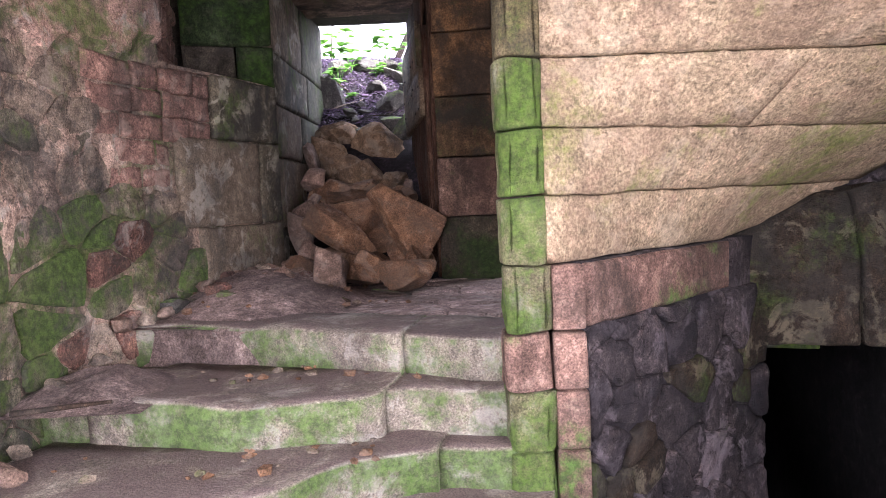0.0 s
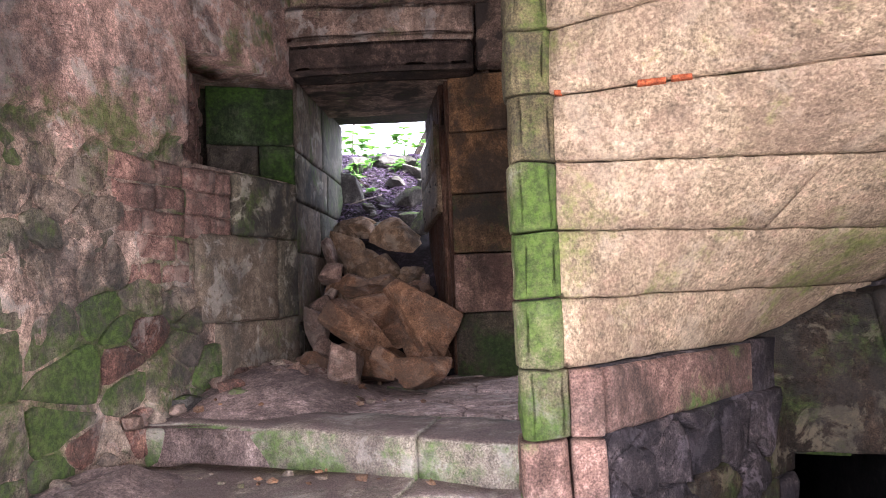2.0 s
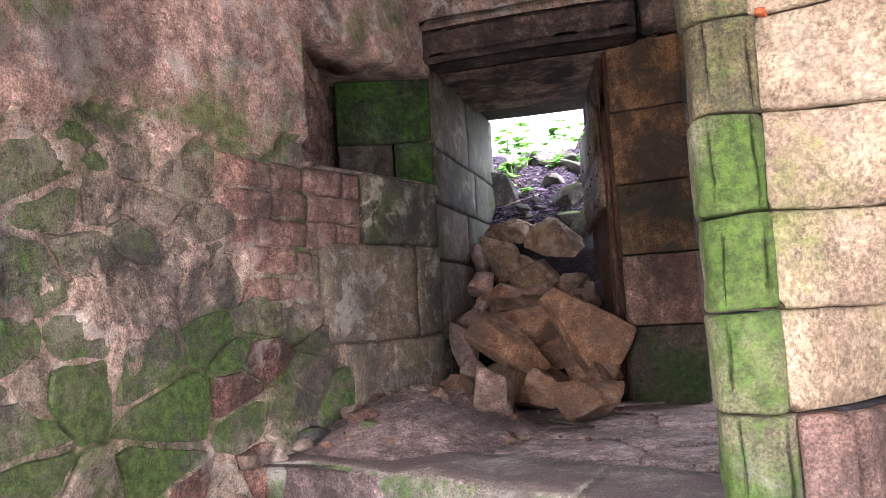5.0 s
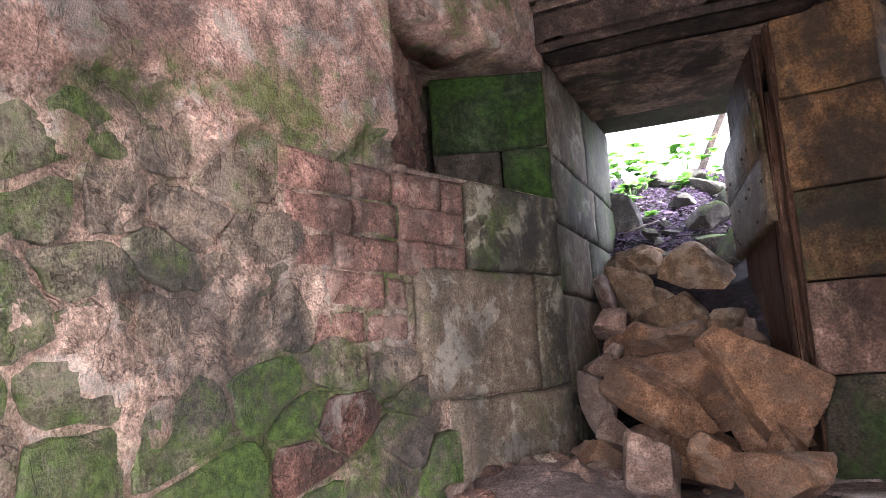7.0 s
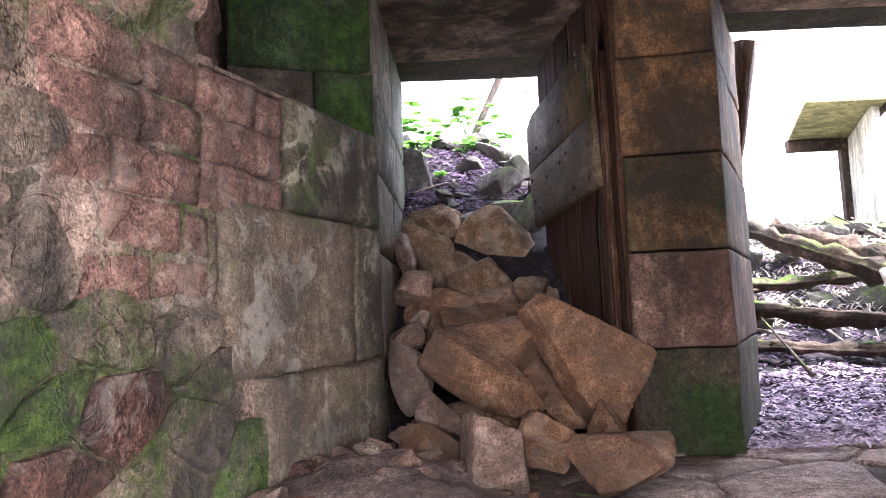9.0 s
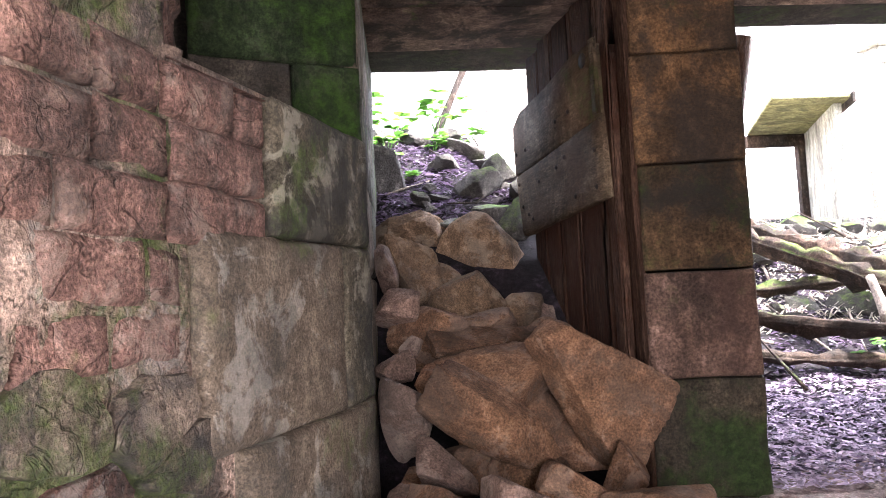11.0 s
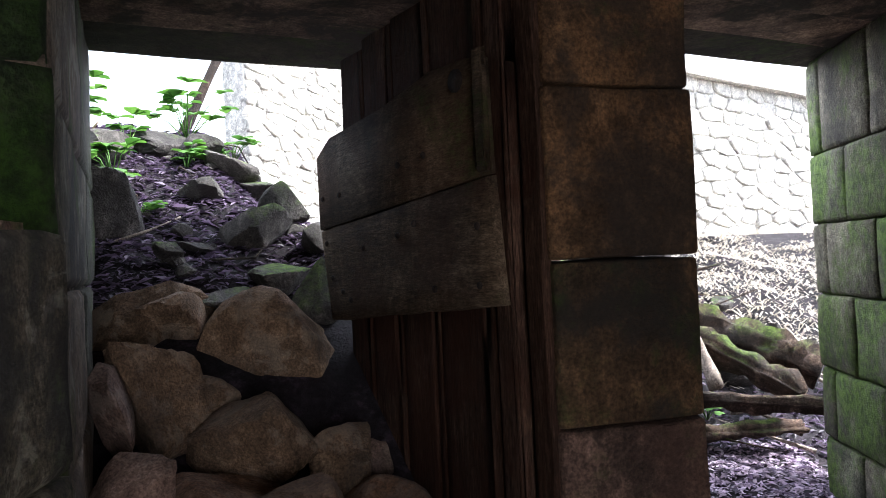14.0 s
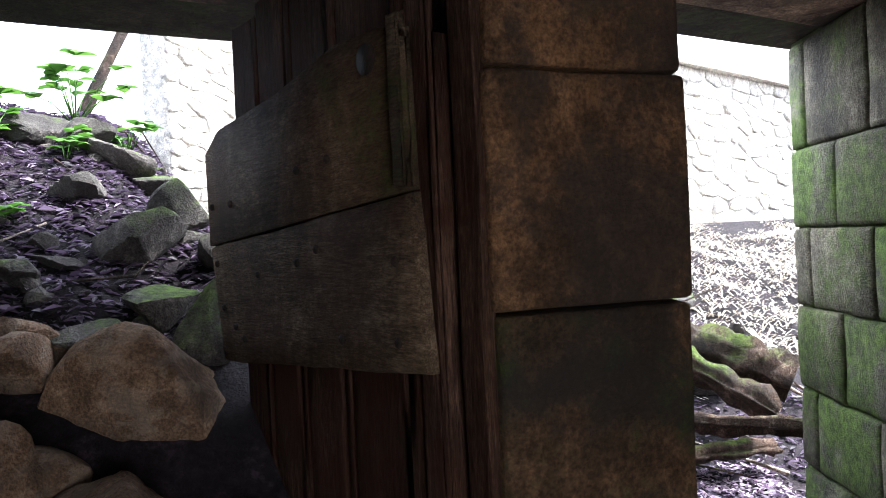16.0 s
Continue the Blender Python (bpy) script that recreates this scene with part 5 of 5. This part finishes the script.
for k in range(64):
    x, y = rs_.uniform(0.7, 4.0), rs_.uniform(6.6, 10.0)
    a, l = rs_.uniform(0, 6.28), rs_.uniform(0.3, 0.9)
    z = ground_z(x, y) + 0.05
    end = (x + math.cos(a) * l, y + math.sin(a) * l, ground_z(x + math.cos(a) * l, y + math.sin(a) * l) + rs_.uniform(0.05, 0.3))
    log("twig", [(x, y, z), end], 0.012, 0.005, M_PALEWOOD if k % 3 else M_LOG, "thin dry branch on the ground", n=5, sides=5, amp=0.01)
rb = random.Random(21)
for k in range(26):
    x, y = rb.uniform(-1.5, 0.2), rb.uniform(6.3, 8.8)
    a, l = rb.uniform(0, 6.28), rb.uniform(0.15, 0.5)
    mid = (x + math.cos(a) * l * 0.5, y + math.sin(a) * l * 0.5)
    end = (x + math.cos(a + 0.4) * l, y + math.sin(a + 0.4) * l)
    log("twig", [(x, y, ground_z(x, y) + 0.01), (*mid, ground_z(*mid) + rb.uniform(0.03, 0.08)), (*end, ground_z(*end) + 0.015)], 0.006, 0.003,
        M_PALEWOOD if k % 3 == 0 else M_LOG, "thin dry twig lying on the bank", n=7, sides=5, amp=0.004)
log("leaning_pole", [(-0.55, 9.3, 3.1), (0.15, 9.6, 4.6)], 0.035, 0.028, M_LOG, "brown wooden pole leaning above the bank", n=6)
log("timber_post", [(0.98, 6.62, 1.98), (1.07, 6.6, 2.5), (1.17, 6.58, 3.2)], 0.012, 0.085, M_WOOD, "dark reddish broken timber hanging from the lintel behind the pillar", n=12, sides=7, amp=0.012)

# ---------------------------------------------------------------- far walls and shed
def far_wall(name, p0, p1, z0, z1, du, dv, seed, label):
    a, b = Vector((*p0, 0)), Vector((*p1, 0))
    L, d = (b - a).length, (b - a).normalized()
    n = Vector((d.y, -d.x, 0))
    bk = -n * 0.25
    core = solid(name, prism([tuple((a)[:2]), tuple((b)[:2]), tuple((b + bk)[:2]), tuple((a + bk)[:2])], z0, z1, bevel=0, cuts=2, amp=0.02), M_FARWALL, label, "wall", "structure")
    r = random.Random(seed)
    polys = cells(scatter_seeds(0, L, z0, z1, du, dv, r, 0.3), (0, L, z0, z1 + 0.06), 2.4)
    for poly in polys:
        part("wall_stone", cell_stone(poly, lambda u, v: (a + d * u + Vector((0, 0, v)), n), r.uniform(0.015, 0.045), 0.007, r, loose=False), M_FARWALL, core)


far_wall("wall_garden", (0.30, 11.0), (2.8, 13.6), 2.6, 5.2, 0.27, 0.13, 4, "pale dry stone garden wall beyond the bank")
far_wall("wall_terrace", (5.3, 10.9), (13.5, 12.5), 1.6, 4.62, 0.42, 0.2, 6, "tall pale coursed stone wall beyond the yard")
part("coping", prism([(5.2, 10.72), (13.5, 12.34), (13.5, 12.8), (5.2, 11.2)], 4.60, 4.72, bevel=0.01, cuts=4, amp=0.02), M_FARWALL, bpy.data.objects["wall_terrace"])
shed = thing("shed", (4.1, 10.9, 2.4), "small open shed with a yellowish lichened roof", "shed")
for k in range(6):
    f0, f1 = k / 6, (k + 0.94) / 6
    a0, a1, b0, b1 = (Vector((3.34, 10.0, 0)).lerp(Vector((4.1, 12.0, 0)), f0), Vector((3.34, 10.0, 0)).lerp(Vector((4.1, 12.0, 0)), f1),
                      Vector((4.27, 10.0, 0)).lerp(Vector((5.02, 12.0, 0)), f0), Vector((4.27, 10.0, 0)).lerp(Vector((5.02, 12.0, 0)), f1))
    part("roof_board", prism([(a0.x, a0.y), (b0.x, b0.y), (b1.x, b1.y), (a1.x, a1.y)], 3.72, 3.76, bevel=0.004, cuts=2), M_SHEDROOF, shed, "yellow-green roof board")
part("side_wall", prism([(4.22, 10.25), (4.30, 10.22), (5.0, 12.0), (4.92, 12.0)], 2.2, 3.715, bevel=0.005, cuts=2), M_SHEDWALL, shed)
part("rafter", prism([(4.05, 11.9), (4.92, 11.9), (4.92, 12.0), (4.05, 12.0)], 3.55, 3.715, bevel=0.005, cuts=1), M_LOG, shed)
part("post", prism([(4.75, 11.85), (4.85, 11.85), (4.85, 11.95), (4.75, 11.95)], 2.2, 3.55, bevel=0.005, cuts=1), M_LOG, shed)
part("eave_board", prism([(4.28, 9.98), (4.32, 9.98), (5.08, 12.0), (5.04, 12.0)], 3.66, 3.78, bevel=0.004, cuts=2), M_LOG, shed)

# ---------------------------------------------------------------- plants on the bank
def leaf_blade(bm, root, way, l, w, droop):
    up = Vector((0, 0, 1))
    side = way.cross(up).normalized() * w
    pts = [root, root + way * l * 0.35 + up * droop * 0.5, root + way * l * 0.75 + up * droop * 0.3, root + way * l - up * droop * 0.2]
    ws = [0.15, 1.0, 0.8, 0.03]
    rows = [(bm.verts.new(p - side * k), bm.verts.new(p + up * w * 0.15 * k), bm.verts.new(p + side * k)) for p, k in zip(pts, ws)]
    for (a0, a1, a2), (b0, b1, b2) in zip(rows, rows[1:]):
        bm.faces.new((a0, a1, b1, b0))
        bm.faces.new((a1, a2, b2, b1))


def plant(at, n, l, seed, label, h=0.25):
    r = random.Random(seed)
    root = thing("green_plant", at, label, "plant", "plants on the bank")
    stems, leaves = bmesh.new(), bmesh.new()
    for k in range(n):
        a = r.uniform(0, 6.28)
        top = Vector(at) + Vector((math.cos(a) * r.uniform(0.02, h * 0.7), math.sin(a) * r.uniform(0.02, h * 0.7), r.uniform(0.3, 1.0) * h))
        t = tube([Vector(at), Vector(at).lerp(top, 0.6) + Vector((0, 0, 0.03)), top], [0.004, 0.003, 0.002], 4)
        me = bpy.data.meshes.new("tmp")
        t.to_mesh(me)
        t.free()
        stems.from_mesh(me)
        bpy.data.meshes.remove(me)
        for j in range(3):
            b = a + (j - 1) * 1.3
            leaf_blade(leaves, top, Vector((math.cos(b), math.sin(b), r.uniform(-0.1, 0.3))).normalized(), l * r.uniform(0.7, 1.2), l * 0.42, l * 0.25)
    part("stem", stems, M_LEAF, root)
    part("foliage", leaves, M_LEAF, root)


for i, (x, y, n, l, h) in enumerate([(-0.98, 7.55, 9, 0.09, 0.20), (-0.90, 7.85, 9, 0.10, 0.24), (-0.62, 7.72, 6, 0.08, 0.16), (-0.35, 7.95, 8, 0.08, 0.18), (-1.02, 7.3, 8, 0.09, 0.2), (-0.55, 8.3, 12, 0.1, 0.35), (-1.2, 9.0, 14, 0.12, 0.4), (-0.9, 7.2, 5, 0.07, 0.15),
                                     (2.0, 7.0, 8, 0.06, 0.12), (2.4, 7.2, 8, 0.06, 0.14), (1.3, 7.4, 8, 0.06, 0.12), (0.3, 8.6, 8, 0.08, 0.2), (2.6, 9.3, 14, 0.1, 0.3), (1.7, 9.6, 12, 0.1, 0.3)]):
    plant((x, y, ground_z(x, y) - 0.01), n, l, 60 + i, "bright green leafy plant on the bank", h)

def sapling(at, h, lean, seed):
    r = random.Random(seed)
    tree = thing("sapling", at, "thin bare sapling with sparse pale green leaves", "tree", "saplings on the bank")
    a = Vector(at)
    path = [a + Vector((lean[0] * t * t + r.uniform(-0.03, 0.03), lean[1] * t, h * t)) for t in np.linspace(0, 1, 9)]
    part("trunk", tube(path, [0.012 * (1 - 0.8 * t) + 0.003 for t in np.linspace(0, 1, 9)], 6), M_PALEWOOD, tree)
    leaves = bmesh.new()
    for k in range(9):
        p = path[r.randint(3, 8)]
        b = r.uniform(0, 6.28)
        q = p + Vector((math.cos(b) * 0.5, math.sin(b) * 0.5, r.uniform(0.1, 0.5)))
        part("branch", tube([p, p.lerp(q, 0.5) + Vector((0, 0, 0.04)), q], [0.007, 0.005, 0.002], 5), M_PALEWOOD, tree)
        for j in range(9):
            c = p.lerp(q, r.uniform(0.3, 1.0))
            w = r.uniform(0, 6.28)
            leaf_blade(leaves, c, Vector((math.cos(w), math.sin(w), r.uniform(-0.4, 0.3))).normalized(), r.uniform(0.05, 0.1), 0.022, 0.02)
    part("foliage", leaves, M_LEAF, tree)


for i, (x, y, h, lx, ly) in enumerate([(-1.3, 9.4, 2.6, 0.5, 0.2), (-1.9, 10.8, 3.0, 0.8, 0.0)]):
    sapling((x, y, ground_z(x, y) - 0.02), h, (lx, ly), 80 + i)

# ---------------------------------------------------------------- dirt, sticks and crumbs on the landing and steps
def heap(cx, cy, z, rx, ry, h, seed):
    def fn(u, v):
        r = math.hypot(u, v)
        k = max(0.0, 1 - r * r)
        q = Vector((cx + u * rx, cy + v * ry, z + seed))
        return (cx + u * rx, cy + v * ry, z - 0.012 + h * k ** 1.3 + k * (wob(q, 8, 0.03) + wob(q, 20, 0.015)))
    g = np.linspace(-1, 1, 36)
    return sheet(g, g, fn)


solid("dirt_mound", heap(-1.10, 4.42, 0.92, 0.66, 0.78, 0.21, 1), M_DIRT, "heap of dry reddish dirt against the wall", "dirt")
solid("doorway_litter", litter(9500, (0.42, 2.7, 5.15, 6.9), random.Random(13), (0.010, 0.032)), M_LITTERLIT, "dead leaves over the doorway floor, coloured pale for daylight", "leaf litter", "stuff", smooth=False)
rb_ = random.Random(44)
for k, (x, y, z) in enumerate([(-1.60, 3.55, 0.95), (-1.56, 3.72, 0.95), (-1.50, 3.86, 0.96), (-1.66, 3.40, 0.80), (-1.62, 3.22, 0.79), (-1.66, 3.02, 0.78), (-1.50, 3.30, 0.76), (-1.68, 2.75, 0.60),
                              (-1.62, 2.55, 0.58), (-1.44, 4.05, 0.97), (-1.30, 4.22, 1.02), (-1.12, 4.50, 1.12), (-0.95, 4.30, 1.06), (-1.2, 4.0, 1.0), (-1.0, 4.75, 1.1)]):
    sz = rb_.uniform(0.07, 0.15)
    rock("fallen_stone", (x, y, z), (sz * 1.3, sz, sz * 0.8), (0, rb_.uniform(-12, 12), rb_.uniform(0, 180)), 400 + k, M_RUBBLE if k % 2 else M_ROCKPINK, "fallen rubble stone at the foot of the wall", "fallen rubble", 3)
solid("dirt_mound", heap(-1.55, 3.15, 0.74, 0.35, 0.4, 0.09, 5), M_DIRT, "dry dirt in the corner of a step", "dirt")
rc_ = random.Random(31)
for k in range(90):
    if k < 45:
        x, y, z = rc_.uniform(-1.5, -0.2), rc_.uniform(3.8, 4.9), 0.93
        z += 0.14 * max(0, 1 - ((x + 1.12) / 0.62) ** 2 - ((y - 4.42) / 0.75) ** 2)
    elif k < 70:
        x, y, z = rc_.uniform(-1.6, 0.1), rc_.uniform(3.05, 3.4), 0.735
    else:
        x, y, z = rc_.uniform(-1.6, -0.1), rc_.uniform(2.5, 2.85), 0.545
    sz = rc_.uniform(0.012, 0.05)
    rock("stone_chip", (x, y, z + sz * 0.2), (sz * 1.4, sz, sz * 0.8), (0, 0, rc_.uniform(0, 180)), 300 + k, M_ROCK if k % 3 else M_RUBBLE, "small stone chip on the dusty floor", "stone chips", 1, 6)
rh_ = random.Random(91)
for k in range(26):
    x, y = rh_.uniform(-1.42, -0.85), rh_.uniform(4.0, 4.85)
    x = max(x, -1.46 + (y - 4.0) * 0.36)
    z = 0.925 + 0.17 * max(0, 1 - ((x + 1.10) / 0.66) ** 2 - ((y - 4.42) / 0.78) ** 2)
    sz = rh_.uniform(0.035, 0.11)
    rock("heap_stone", (x, y, z + sz * 0.1), (sz * 1.4, sz, sz * 0.8), (rh_.uniform(-20, 20), rh_.uniform(-20, 20), rh_.uniform(0, 180)), 600 + k, M_ROCKPINK if k % 3 else M_REDSTONE,
         "reddish stone lodged in the dirt heap", "stones in the dirt heap", 2)
rock("loose_stone", (-1.52, 3.95, 0.98), (0.26, 0.16, 0.10), (0, 4, 20), 71, M_ROCKMOSS, "pale loose stone by the wall", "", 3)
log("stick", [(-0.85, 4.55, 1.0), (-0.55, 4.1, 0.94)], 0.016, 0.010, M_LOG, "dry stick on the landing", n=6, sides=6, amp=0.004)
log("stick", [(-0.45, 4.5, 0.95), (-0.2, 4.3, 0.94)], 0.012, 0.008, M_LOG, "dry stick on the landing", n=6, sides=6, amp=0.004)
log("stick", [(-1.7, 2.75, 0.75), (-1.35, 2.85, 0.755)], 0.012, 0.009, M_LOG, "dry stick on a step", n=6, sides=6, amp=0.004)
